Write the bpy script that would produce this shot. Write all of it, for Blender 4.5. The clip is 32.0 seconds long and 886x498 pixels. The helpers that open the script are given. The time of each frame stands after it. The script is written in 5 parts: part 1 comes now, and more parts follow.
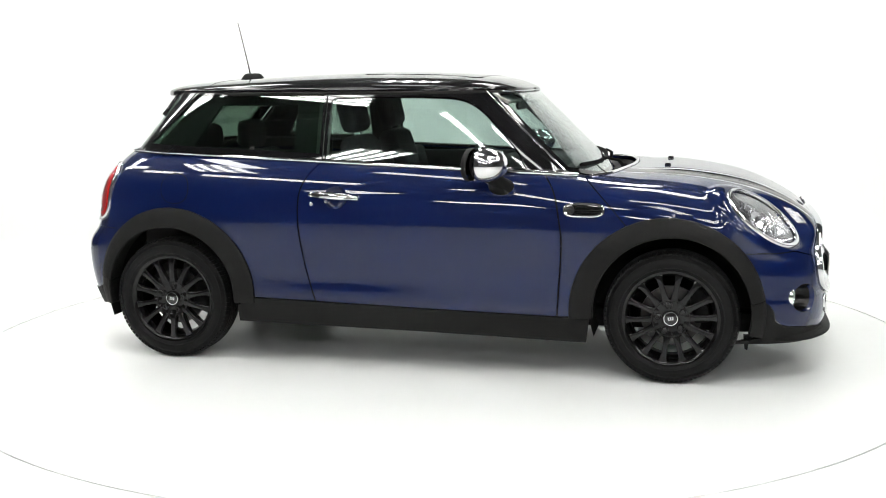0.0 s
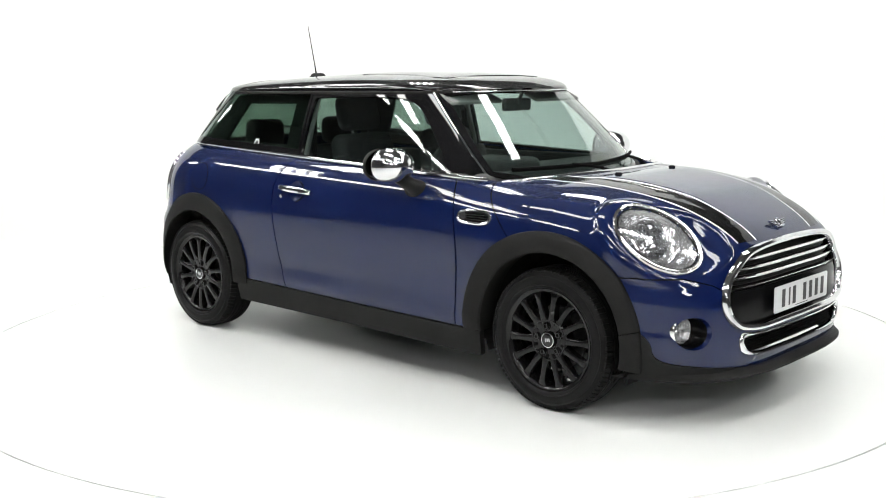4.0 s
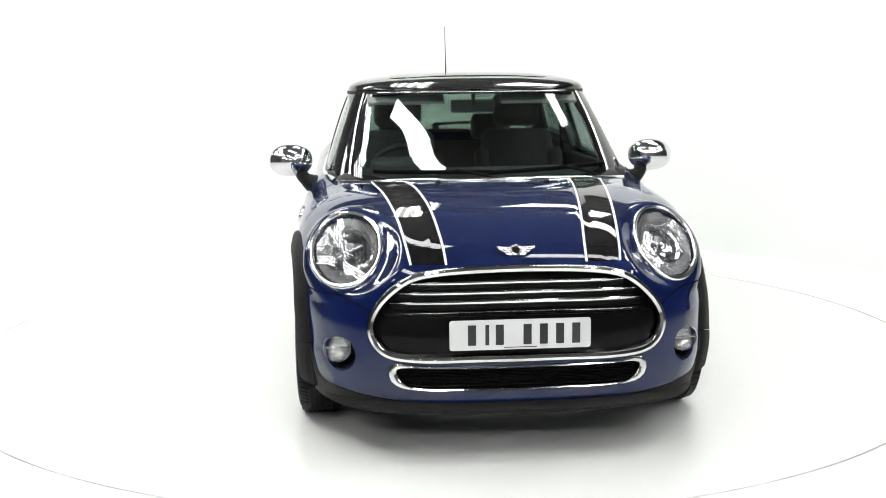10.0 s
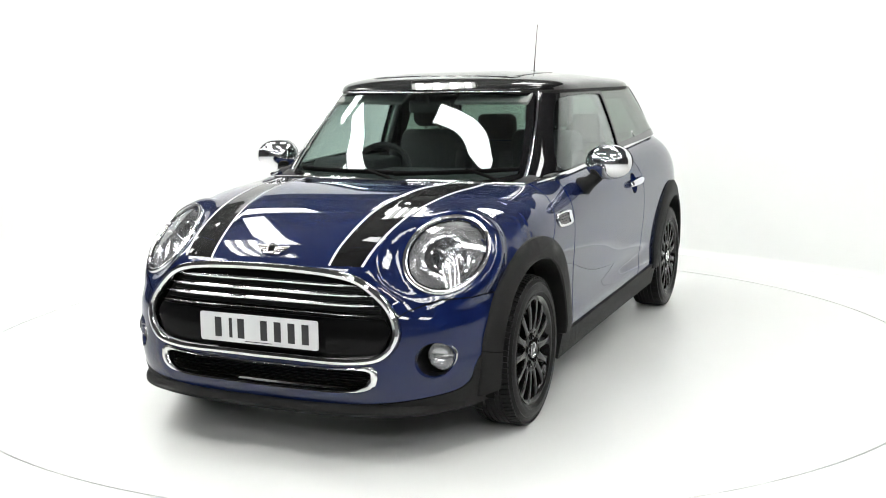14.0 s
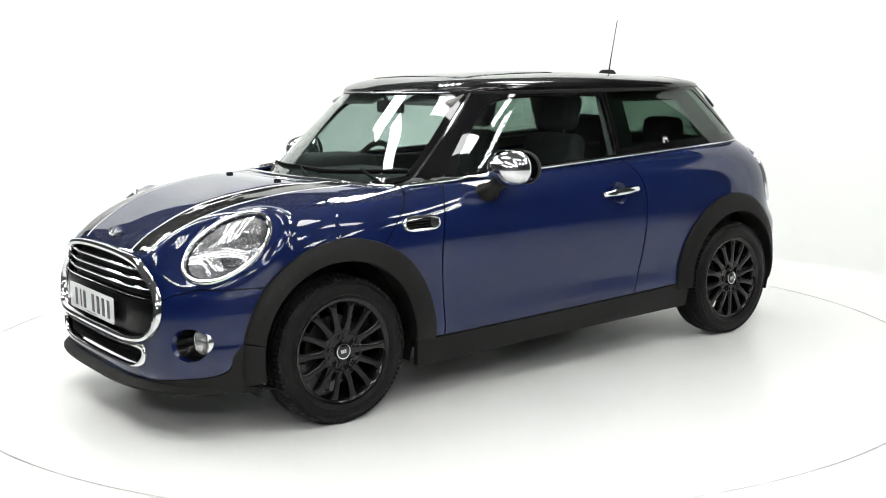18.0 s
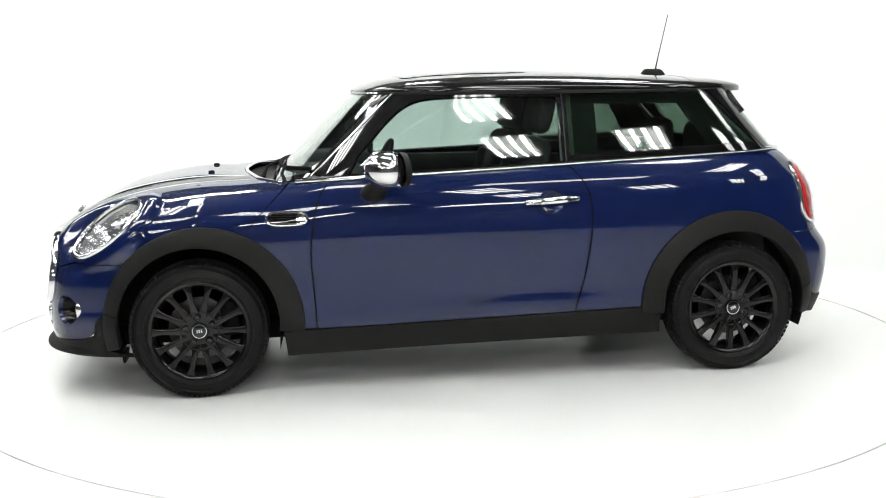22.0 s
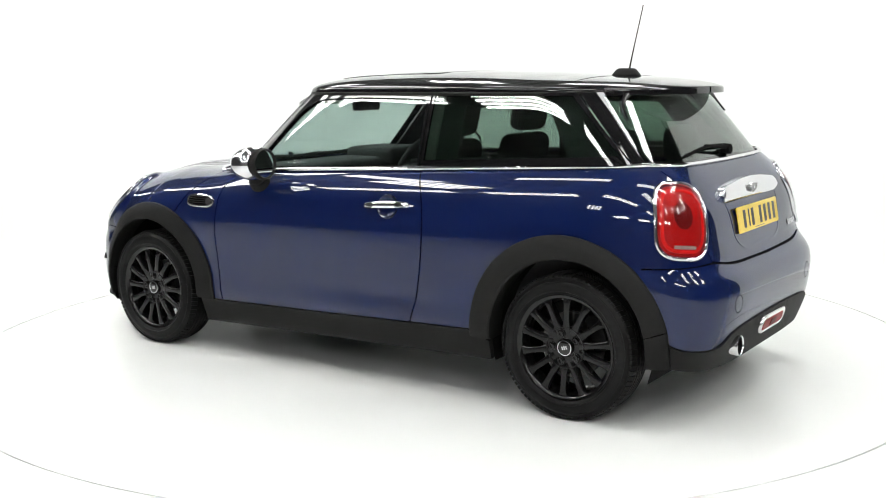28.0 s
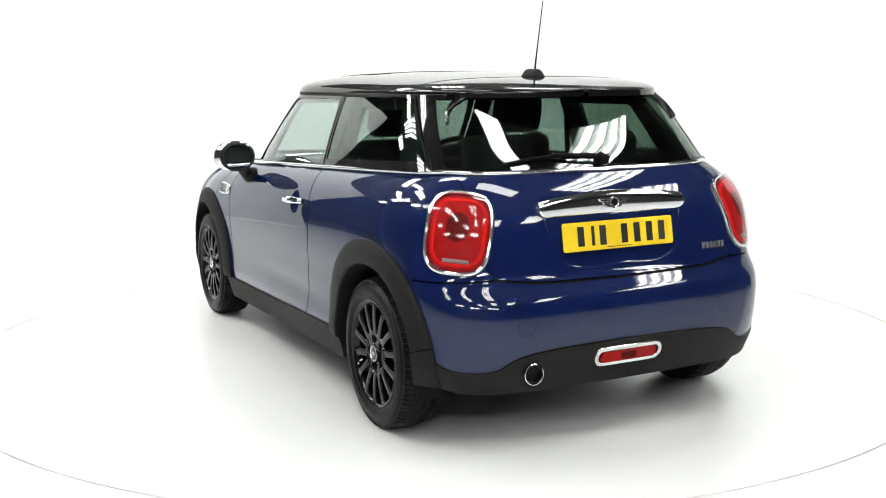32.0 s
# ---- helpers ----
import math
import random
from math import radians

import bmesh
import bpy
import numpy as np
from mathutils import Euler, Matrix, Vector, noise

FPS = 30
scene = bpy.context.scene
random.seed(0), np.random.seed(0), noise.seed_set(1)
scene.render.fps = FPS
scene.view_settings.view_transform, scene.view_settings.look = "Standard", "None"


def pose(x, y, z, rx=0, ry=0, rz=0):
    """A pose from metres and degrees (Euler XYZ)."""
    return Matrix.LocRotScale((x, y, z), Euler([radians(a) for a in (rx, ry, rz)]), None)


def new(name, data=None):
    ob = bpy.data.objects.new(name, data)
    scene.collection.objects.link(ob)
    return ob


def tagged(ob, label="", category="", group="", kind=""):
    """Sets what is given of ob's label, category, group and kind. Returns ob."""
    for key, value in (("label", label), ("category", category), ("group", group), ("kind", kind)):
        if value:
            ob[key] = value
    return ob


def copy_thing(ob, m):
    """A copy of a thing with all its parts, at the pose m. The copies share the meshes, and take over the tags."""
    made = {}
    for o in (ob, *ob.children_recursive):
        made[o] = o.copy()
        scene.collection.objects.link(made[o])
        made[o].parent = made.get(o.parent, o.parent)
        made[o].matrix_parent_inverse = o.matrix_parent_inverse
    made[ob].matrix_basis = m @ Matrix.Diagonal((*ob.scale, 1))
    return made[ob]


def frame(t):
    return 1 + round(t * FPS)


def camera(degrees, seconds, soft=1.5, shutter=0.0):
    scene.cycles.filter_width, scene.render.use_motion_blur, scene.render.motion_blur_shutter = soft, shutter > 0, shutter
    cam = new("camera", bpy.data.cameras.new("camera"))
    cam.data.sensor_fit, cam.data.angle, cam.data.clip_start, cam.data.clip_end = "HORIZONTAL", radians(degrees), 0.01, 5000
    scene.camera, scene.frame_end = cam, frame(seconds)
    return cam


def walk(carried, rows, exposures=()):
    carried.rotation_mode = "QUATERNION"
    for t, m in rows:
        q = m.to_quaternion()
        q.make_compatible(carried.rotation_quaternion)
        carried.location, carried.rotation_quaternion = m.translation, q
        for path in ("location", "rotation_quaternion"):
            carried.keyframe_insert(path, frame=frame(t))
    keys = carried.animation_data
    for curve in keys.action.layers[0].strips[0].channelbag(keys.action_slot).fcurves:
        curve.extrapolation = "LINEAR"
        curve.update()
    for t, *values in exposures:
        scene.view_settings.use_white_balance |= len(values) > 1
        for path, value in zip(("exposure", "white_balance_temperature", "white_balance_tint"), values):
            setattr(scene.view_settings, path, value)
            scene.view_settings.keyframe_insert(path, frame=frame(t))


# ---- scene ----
cam = camera(44.62, 32.0, soft=1.0)
CAM = pose(0.0, -5.803, 1.413, 80.9, 0, 0) @ pose(0, 0, 0, 0, 0, -0.645)
walk(cam, [(0.0, CAM), (32.0, CAM)], [(0.0, -0.39), (32.0, -0.39)])

# ---- light of the closed studio: white walls, dark ceiling, tube banks with added fill banks, and one soft box ----
world = bpy.data.worlds.new("studio_world")
scene.world = world
world.use_nodes = True
world.node_tree.nodes["Background"].inputs[0].default_value = (0.9, 0.95, 1.0, 1)
world.node_tree.nodes["Background"].inputs[1].default_value = 0.15
TUBE_GLOW, SOFT_GLOW = 34.0, 22.0


# ---- materials ----
def material(name, color, rough=0.5, metal=0.0, coat=0.0, coat_rough=0.03, bump=0.0, bump_scale=300.0, vary=0.08, vary_scale=6.0,
             rough_vary=0.0, emit=0.0, ior=1.5, spec=0.5):
    m = bpy.data.materials.new(name)
    m.use_nodes = True
    t = m.node_tree
    b = t.nodes["Principled BSDF"]
    b.inputs["Metallic"].default_value = metal
    b.inputs["Roughness"].default_value = rough
    b.inputs["IOR"].default_value = ior
    b.inputs["Coat Weight"].default_value = coat
    b.inputs["Coat Roughness"].default_value = coat_rough
    b.inputs["Coat IOR"].default_value = 1.46
    b.inputs["Specular IOR Level"].default_value = spec
    co = t.nodes.new("ShaderNodeTexCoord")
    n1 = t.nodes.new("ShaderNodeTexNoise")
    n1.inputs["Scale"].default_value = vary_scale
    n1.inputs["Detail"].default_value = 6
    t.links.new(co.outputs["Object"], n1.inputs["Vector"])
    ramp = t.nodes.new("ShaderNodeValToRGB")
    ramp.color_ramp.elements[0].position, ramp.color_ramp.elements[1].position = 0.3, 0.7
    ramp.color_ramp.elements[0].color = (*[c * (1 - vary) for c in color], 1)
    ramp.color_ramp.elements[1].color = (*[min(1, c * (1 + vary)) for c in color], 1)
    t.links.new(n1.outputs["Fac"], ramp.inputs["Fac"])
    t.links.new(ramp.outputs["Color"], b.inputs["Base Color"])
    if rough_vary:
        r2 = t.nodes.new("ShaderNodeMapRange")
        r2.inputs["To Min"].default_value, r2.inputs["To Max"].default_value = max(0, rough - rough_vary), rough + rough_vary
        n3 = t.nodes.new("ShaderNodeTexNoise")
        n3.inputs["Scale"].default_value = vary_scale * 3
        n3.inputs["Detail"].default_value = 8
        t.links.new(co.outputs["Object"], n3.inputs["Vector"])
        t.links.new(n3.outputs["Fac"], r2.inputs["Value"])
        t.links.new(r2.outputs["Result"], b.inputs["Roughness"])
    if bump:
        n2 = t.nodes.new("ShaderNodeTexNoise")
        n2.inputs["Scale"].default_value = bump_scale
        n2.inputs["Detail"].default_value = 4
        t.links.new(co.outputs["Object"], n2.inputs["Vector"])
        bp = t.nodes.new("ShaderNodeBump")
        bp.inputs["Strength"].default_value = bump
        bp.inputs["Distance"].default_value = 0.002
        t.links.new(n2.outputs["Fac"], bp.inputs["Height"])
        t.links.new(bp.outputs["Normal"], b.inputs["Normal"])
    if emit:
        b.inputs["Emission Color"].default_value = (*color, 1)
        b.inputs["Emission Strength"].default_value = emit
    return m


def glass(name, tint, gloss=1.0, base=0.058):
    """A thin pane: clear or tinted, mirror-like by Fresnel."""
    m = bpy.data.materials.new(name)
    m.use_nodes = True
    t = m.node_tree
    t.nodes.clear()
    out = t.nodes.new("ShaderNodeOutputMaterial")
    mix = t.nodes.new("ShaderNodeMixShader")
    tr = t.nodes.new("ShaderNodeBsdfTransparent")
    gl = t.nodes.new("ShaderNodeBsdfGlossy")
    fr = t.nodes.new("ShaderNodeLayerWeight")
    fr.inputs["Blend"].default_value = 0.5
    pw = t.nodes.new("ShaderNodeMath")
    pw.operation = "POWER"
    pw.inputs[1].default_value = 5.0
    ma = t.nodes.new("ShaderNodeMath")
    ma.operation = "MULTIPLY_ADD"
    ma.inputs[1].default_value, ma.inputs[2].default_value = 1 - base, base
    tr.inputs["Color"].default_value = (*tint, 1)
    gl.inputs["Roughness"].default_value = 0.006
    gl.inputs["Color"].default_value = (gloss, gloss, gloss, 1)
    t.links.new(fr.outputs["Facing"], pw.inputs[0])
    t.links.new(pw.outputs[0], ma.inputs[0])
    t.links.new(ma.outputs[0], mix.inputs[0])
    t.links.new(tr.outputs[0], mix.inputs[1])
    t.links.new(gl.outputs[0], mix.inputs[2])
    t.links.new(mix.outputs[0], out.inputs[0])
    return m


PAINT = material("blue_metallic_paint", (0.0012, 0.0062, 0.042), 0.5, 0.0, 1.0, 0.004, vary=0.18, vary_scale=900, spec=0.04)
GLOSS_BLACK = material("gloss_black_paint", (0.004, 0.004, 0.0045), 0.4, 0.0, 1.0, 0.006, spec=0.02)
STRIPE_BLACK = material("black_vinyl_stripe", (0.003, 0.003, 0.003), 0.5, 0.0, 0.8, 0.015, spec=0.03)
STRIPE_WHITE = material("white_vinyl_pinstripe", (0.75, 0.75, 0.76), 0.4, 0.0, 0.3)
PLASTIC = material("black_grained_plastic", (0.0075, 0.0075, 0.0072), 0.58, bump=0.35, bump_scale=1400, vary=0.15, rough_vary=0.08, spec=0.14)
DARK = material("dark_underbody", (0.006, 0.006, 0.006), 0.9, bump=0.3, bump_scale=120, spec=0.1)
TYRE = material("tyre_rubber", (0.0070, 0.0070, 0.0070), 0.40, bump=0.25, bump_scale=400, vary=0.25, vary_scale=25, rough_vary=0.12, spec=0.10)
RIM = material("gloss_black_alloy", (0.0040, 0.0040, 0.0042), 0.30, 0.0, 0.65, 0.02, vary=0.1, spec=0.02)
CHROME = material("chrome", (0.70, 0.70, 0.715), 0.04, 1.0, vary=0.03, rough_vary=0.02)
STEEL = material("brake_steel", (0.075, 0.073, 0.071), 0.35, 1.0, vary=0.15, vary_scale=40, rough_vary=0.1)
BRIGHT = material("bright_trim", (0.68, 0.68, 0.69), 0.08, 1.0, vary=0.03)
EMBLEM = material("satin_emblem_metal", (0.58, 0.58, 0.59), 0.26, 0.95, vary=0.03)
SATIN = material("satin_silver", (0.62, 0.62, 0.63), 0.25, 0.9, vary=0.05)
RED = material("red_tail_lens", (0.26, 0.0025, 0.0025), 0.4, 0.0, 0.1, 0.05, spec=0.08, vary=0.06, vary_scale=30)
RED_DARK = material("dark_red_lens_core", (0.085, 0.003, 0.003), 0.4, 0.0, 0.0, spec=0.05)
RED_BRIGHT = material("bright_red_light_ring", (0.46, 0.006, 0.005), 0.4, spec=0.05)
GREY_LENS = material("grey_reversing_lens", (0.20, 0.13, 0.12), 0.4, spec=0.1)
REFLECTOR = material("headlight_reflector", (0.62, 0.62, 0.625), 0.20, 0.85, vary=0.05, vary_scale=30)
SHELL_GREY = material("grey_lamp_housing", (0.54, 0.54, 0.545), 0.26, 0.8, vary=0.08, vary_scale=20)
BLACK_PANEL = material("gloss_black_panel", (0.003, 0.003, 0.0032), 0.3, 0.0, 0.3, 0.02, spec=0.03)
PLATE_WHITE = material("white_number_plate", (0.60, 0.61, 0.62), 0.35, 0.0, 0.4, vary=0.03)
PLATE_YELLOW = material("yellow_number_plate", (0.66, 0.46, 0.012), 0.35, 0.0, 0.4, vary=0.03)
PLATE_INK = material("plate_ink", (0.012, 0.012, 0.014), 0.4)
FABRIC = material("charcoal_seat_fabric", (0.040, 0.040, 0.043), 0.9, bump=0.6, bump_scale=500, vary=0.25, vary_scale=60)
TRIM = material("dark_cabin_trim", (0.022, 0.022, 0.023), 0.7, vary=0.15)
HEADLINER = material("grey_headliner", (0.20, 0.20, 0.195), 0.95, bump=0.3, bump_scale=500)
MESH_BLACK = material("black_grille_mesh", (0.004, 0.004, 0.004), 0.45, spec=0.12)
GLASS = glass("clear_window_glass", (0.80, 0.86, 0.84))
GLASS_DARK = glass("privacy_window_glass", (0.50, 0.58, 0.53))
LENS = glass("clear_lamp_lens", (0.96, 0.97, 0.98))
BOWL = material("satin_chrome_bowl", (0.62, 0.62, 0.63), 0.14, 1.0, vary=0.05, vary_scale=20)
CAP = material("polished_mirror_cap", (0.72, 0.72, 0.735), 0.075, 1.0, vary=0.03)
MIRROR = material("mirror_glass", (0.85, 0.87, 0.88), 0.01, 1.0, vary=0.01)
WHITE_FLOOR = material("white_gloss_floor_paint", (0.738, 0.754, 0.741), 0.25, 0.0, 0.0, vary=0.006, vary_scale=1.5, rough_vary=0.015)
WHITE_WALL = material("white_matt_wall_paint", (0.756, 0.774, 0.764), 0.85, bump=0.05, bump_scale=80, vary=0.01, vary_scale=0.8)
GAP = material("turntable_gap", (0.05, 0.03, 0.03), 0.8)
CEILING = material("dark_grey_ceiling_sheet", (0.10, 0.10, 0.099), 0.8, vary=0.2, vary_scale=1.0)
WORKSHOP = material("dark_grey_workshop_wall", (0.08, 0.08, 0.083), 0.8, vary=0.2, vary_scale=1.0)
BEAM = material("grey_steel_beam", (0.12, 0.12, 0.12), 0.6, 0.2, vary=0.15, vary_scale=2)
TUBE = material("glowing_tube", (1.0, 0.99, 0.97), 0.5, emit=TUBE_GLOW, vary=0.0)
SOFT = material("glowing_soft_box", (1.0, 1.0, 1.0), 0.5, emit=SOFT_GLOW, vary=0.0)


# ---- mesh helpers ----
def mesh_of(name, verts, faces, normals=None, smooth=True):
    me = bpy.data.meshes.new(name)
    me.from_pydata([tuple(map(float, v)) for v in verts], [], [tuple(map(int, f)) for f in faces])
    me.polygons.foreach_set("use_smooth", [smooth] * len(me.polygons))
    me.update()
    if normals is not None:
        me.normals_split_custom_set([tuple(map(float, n)) for n in normals])
    return me


def place(name, me, mat, parent=None, label=""):
    ob = new(name, me)
    if mat:
        me.materials.append(mat)
    if parent:
        ob.parent = parent
    if label:
        ob["label"] = label
    return ob


def part(name, bm, mat, parent=None, label="", smooth=True, sharp=40):
    me = bpy.data.meshes.new(name)
    bmesh.ops.recalc_face_normals(bm, faces=bm.faces)
    for f in bm.faces:
        f.smooth = smooth
    for e in bm.edges:
        if len(e.link_faces) == 2 and e.calc_face_angle(0) > radians(sharp):
            e.smooth = False
    bm.to_mesh(me)
    bm.free()
    return place(name, me, mat, parent, label)


def spline(xs, ys):
    """Natural cubic through a few knots, straight beyond them."""
    xs, ys = np.array(xs, float), np.array(ys, float)
    if xs[0] > xs[-1]:
        xs, ys = xs[::-1], ys[::-1]
    n, h = len(xs), np.diff(xs)
    A, r = np.eye(n), np.zeros(n)
    for i in range(1, n - 1):
        A[i, i - 1:i + 2] = h[i - 1], 2 * (h[i - 1] + h[i]), h[i]
        r[i] = 6 * ((ys[i + 1] - ys[i]) / h[i] - (ys[i] - ys[i - 1]) / h[i - 1])
    m = np.linalg.solve(A, r)

    def f(x):
        x = np.asarray(x, float)
        xc = np.clip(x, xs[0], xs[-1])
        i = np.clip(np.searchsorted(xs, xc) - 1, 0, n - 2)
        a, b, hi = xs[i + 1] - xc, xc - xs[i], h[i]
        v = (m[i] * a ** 3 + m[i + 1] * b ** 3) / (6 * hi) + (ys[i] / hi - m[i] * hi / 6) * a + (ys[i + 1] / hi - m[i + 1] * hi / 6) * b
        s0 = (ys[1] - ys[0]) / h[0]
        s1 = (ys[-1] - ys[-2]) / h[-1]
        return v + np.where(x < xs[0], (x - xs[0]) * s0, 0) + np.where(x > xs[-1], (x - xs[-1]) * s1, 0)
    return f


def curve(pts, step=0.02, closed=False):
    """A smooth line through points (2D or 3D), in even steps."""
    p = np.array(pts, float)
    if closed:
        p = np.vstack([p, p[:1]])
    seg = np.r_[0, np.cumsum(np.linalg.norm(np.diff(p, axis=0), axis=1))]
    if closed:
        k = len(p) - 1
        ext = np.vstack([p[:-1], p[:-1], p])
        per = seg[-1]
        es = np.r_[seg[:-1] - per, seg[:-1], seg + per]
        fs = [spline(es, ext[:, i]) for i in range(p.shape[1])]
    else:
        fs = [spline(seg, p[:, i]) for i in range(p.shape[1])]
    n = max(2, int(round(seg[-1] / step)))
    s = np.linspace(0, seg[-1], n + 1)
    if closed:
        s = s[:-1]
    return np.stack([f(s) for f in fs], 1)


def line(pts, step=0.02):
    """Straight pieces, in even steps."""
    out = []
    for a, b in zip(pts[:-1], pts[1:]):
        a, b = np.array(a, float), np.array(b, float)
        n = max(1, int(round(np.linalg.norm(b - a) / step)))
        out += [a + (b - a) * i / n for i in range(n)]
    return np.array(out + [np.array(pts[-1], float)])


def arc(cx, cz, r, a0, a1, step=0.02):
    n = max(2, int(abs(radians(a1 - a0)) * r / step))
    a = np.radians(np.linspace(a0, a1, n + 1))
    return np.stack([cx + r * np.cos(a), cz + r * np.sin(a)], 1)


def join(*runs):
    out = []
    for r in runs:
        for q in r:
            if not out or np.linalg.norm(np.array(out[-1]) - q) > 1e-4:
                out.append(np.array(q, float))
    if np.linalg.norm(out[0] - out[-1]) < 1e-4:
        out.pop()
    return np.array(out)


def inside(poly, p):
    x, y = p[:, 0], p[:, 1]
    res = np.zeros(len(p), bool)
    for (x0, y0), (x1, y1) in zip(poly, np.roll(poly, -1, 0)):
        if y0 != y1:
            res ^= ((y0 > y) != (y1 > y)) & (x < (x1 - x0) * (y - y0) / (y1 - y0) + x0)
    return res


def fill(outline, holes=(), res=0.03):
    """Triangles over a 2D outline with holes."""
    from mathutils.geometry import delaunay_2d_cdt
    loops = [np.array(outline)] + [np.array(h) for h in holes]
    verts, edges = [], []
    for lp in loops:
        k = len(verts)
        verts += list(lp)
        edges += [(k + i, k + (i + 1) % len(lp)) for i in range(len(lp))]
    lo, hi = loops[0].min(0), loops[0].max(0)
    gx, gy = np.meshgrid(np.arange(lo[0] + res / 2, hi[0], res), np.arange(lo[1] + res / 2, hi[1], res * 0.87))
    gx[1::2] += res / 2
    g = np.stack([gx.ravel(), gy.ravel()], 1)
    ok = inside(loops[0], g)
    for h in loops[1:]:
        ok &= ~inside(h, g)
    g = g[ok]
    b = np.array(verts)
    if len(g):
        d = np.full(len(g), 9.0)
        for q in b:
            d = np.minimum(d, np.hypot(*(g - q).T))
        g = g[d > res * 0.55]
        verts += list(g)
    r = delaunay_2d_cdt([Vector(v) for v in verts], edges, [], 0, 1e-6)
    v = np.array([tuple(q) for q in r[0]])
    f = np.array([t for t in r[2] if len(t) == 3])
    c = v[f].mean(1)
    ok = inside(loops[0], c)
    for h in loops[1:]:
        ok &= ~inside(h, c)
    f = f[ok]
    area = (v[f[:, 1]] - v[f[:, 0]])
    bb = (v[f[:, 2]] - v[f[:, 0]])
    cr = area[:, 0] * bb[:, 1] - area[:, 1] * bb[:, 0]
    f[cr < 0] = f[cr < 0][:, ::-1]
    return v, f[np.abs(cr) > 1e-9]


# ---- the car's outer forms, as functions of place (inside is negative) ----
Z0 = 0.60
top_rear = spline([-1.8, -1.0, -0.4, 0.3, 0.62, 0.85, 1.1], [1.12, 1.085, 1.062, 1.034, 1.01, 0.972, 0.952])
rear_x = spline([0.18, 0.30, 0.40, 0.50, 0.560, 0.600, 0.640, 0.70, 0.85, 0.96, 1.05], [-1.77, -1.815, -1.843, -1.853, -1.8475, -1.829, -1.796, -1.768, -1.735, -1.675, -1.60])
front_x = spline([0.16, 0.24, 0.35, 0.47, 0.60], [1.940, 1.969, 1.975, 1.970, 1.953])
side_w = spline([0.15, 0.22, 0.29, 0.335, 0.37, 0.42, 0.47, 0.57, 0.65, 0.75], [0.797, 0.813, 0.829, 0.8378, 0.8382, 0.8375, 0.8385, 0.8430, 0.848, 0.849])


def smooth(t):
    t = np.clip(t, 0, 1)
    return t * t * (3 - 2 * t)


def top_z(x):
    q = np.clip((x - 1.1) / 0.855, 0, 1)
    nose = 0.60 + 0.352 * np.sqrt(np.maximum(1e-9, 1 - q * q))
    return np.where(x > 1.1, nose, top_rear(x))


def tilted_axes(way, lean):
    """Level and rising axes across an outward way, turned by lean degrees."""
    n = np.array(way, float)
    n /= np.linalg.norm(n)
    u = np.cross((0, 0, 1), n)
    u /= np.linalg.norm(u)
    v = np.cross(n, u)
    c, si = math.cos(radians(lean)), math.sin(radians(lean))
    return n, c * u + si * v, -si * u + c * v


# the flat oval seat of a headlight: middle, outward way, half axes, lean
LAMP_AT, LAMP_WAY, LAMP_A, LAMP_B, LAMP_LEAN = (1.650, 0.631, 0.761), (0.611, 0.356, 0.708), 0.146, 0.2005, -38.8
LAMP_N, LAMP_U, LAMP_V = tilted_axes(LAMP_WAY, LAMP_LEAN)


def lamp_seat(g, x, y, z):
    """The wing swells or sinks to the lamp's flat seat and runs out softly round it."""
    q = [x - LAMP_AT[0], np.abs(y) - LAMP_AT[1], z - LAMP_AT[2]]
    along = lambda w: q[0] * w[0] + q[1] * w[1] + q[2] * w[2]
    d, r = along(LAMP_N), np.hypot(along(LAMP_U) / LAMP_A, along(LAMP_V) / LAMP_B)
    run = np.maximum(r - 1.02, 0) * 0.16
    gd = 0.14 * g
    rise = d + 4.0 * run ** 1.5 + 3.0 * np.maximum(r - 1.30, 0) ** 2
    sink = d - 1.7 * run ** 1.5
    swell = 0.5 * (gd + rise - np.sqrt((gd - rise) ** 2 + 0.016 ** 2))
    soft_more = 0.5 * (swell + sink + np.sqrt((swell - sink) ** 2 + 0.030 ** 2))
    return np.where((x > 1.2) & (r < 2.2), soft_more, g)


def G_body(x, y, z):
    zf = np.minimum(z, Z0)
    df = np.clip((x - 0.9) / (front_x(zf) - 0.9), 0, None)
    dr = np.clip((-0.4 - x) / (-0.4 - rear_x(z)), 0, None)
    nf = 3.9 - 0.6 * smooth((z - 0.50) / 0.16)
    k = 1 - df ** nf - dr ** 6.5
    pinch = 0.0045 * np.exp(-((z - 0.435) / 0.045) ** 2 - ((x + 0.30) / 0.50) ** 2)
    w = (side_w(np.minimum(z, 0.75)) - pinch) * np.maximum(k, 1e-9) ** np.where(x > 0, 1 / nf, 1 / 6.5)
    dome = 0.013 * smooth((0.345 + 0.10 * (1.5 - x) - np.abs(y)) / 0.055) * smooth((x - 1.02) / 0.25) * smooth((1.80 - x) / 0.22)
    s = np.clip((z - Z0) / np.maximum(top_z(x) + dome - Z0, 1e-3), 0, None)
    m = 4.4 - 0.9 * smooth((x - 0.95) / 0.5)
    g = (np.abs(y) / np.maximum(w, 1e-4)) ** m + s ** m - 1
    return lamp_seat(np.where(k <= 0, 1.0, g), x, y, z)


cab_w = spline([0.88, 1.0, 1.1, 1.2, 1.3, 1.37], [0.752, 0.728, 0.699, 0.665, 0.626, 0.596])
cab_f = spline([0.88, 0.96, 1.086, 1.216, 1.37], [0.93, 0.858, 0.735, 0.608, 0.448])
cab_r = spline([0.95, 1.03, 1.168, 1.317, 1.37], [-1.665, -1.61, -1.505, -1.392, -1.352])


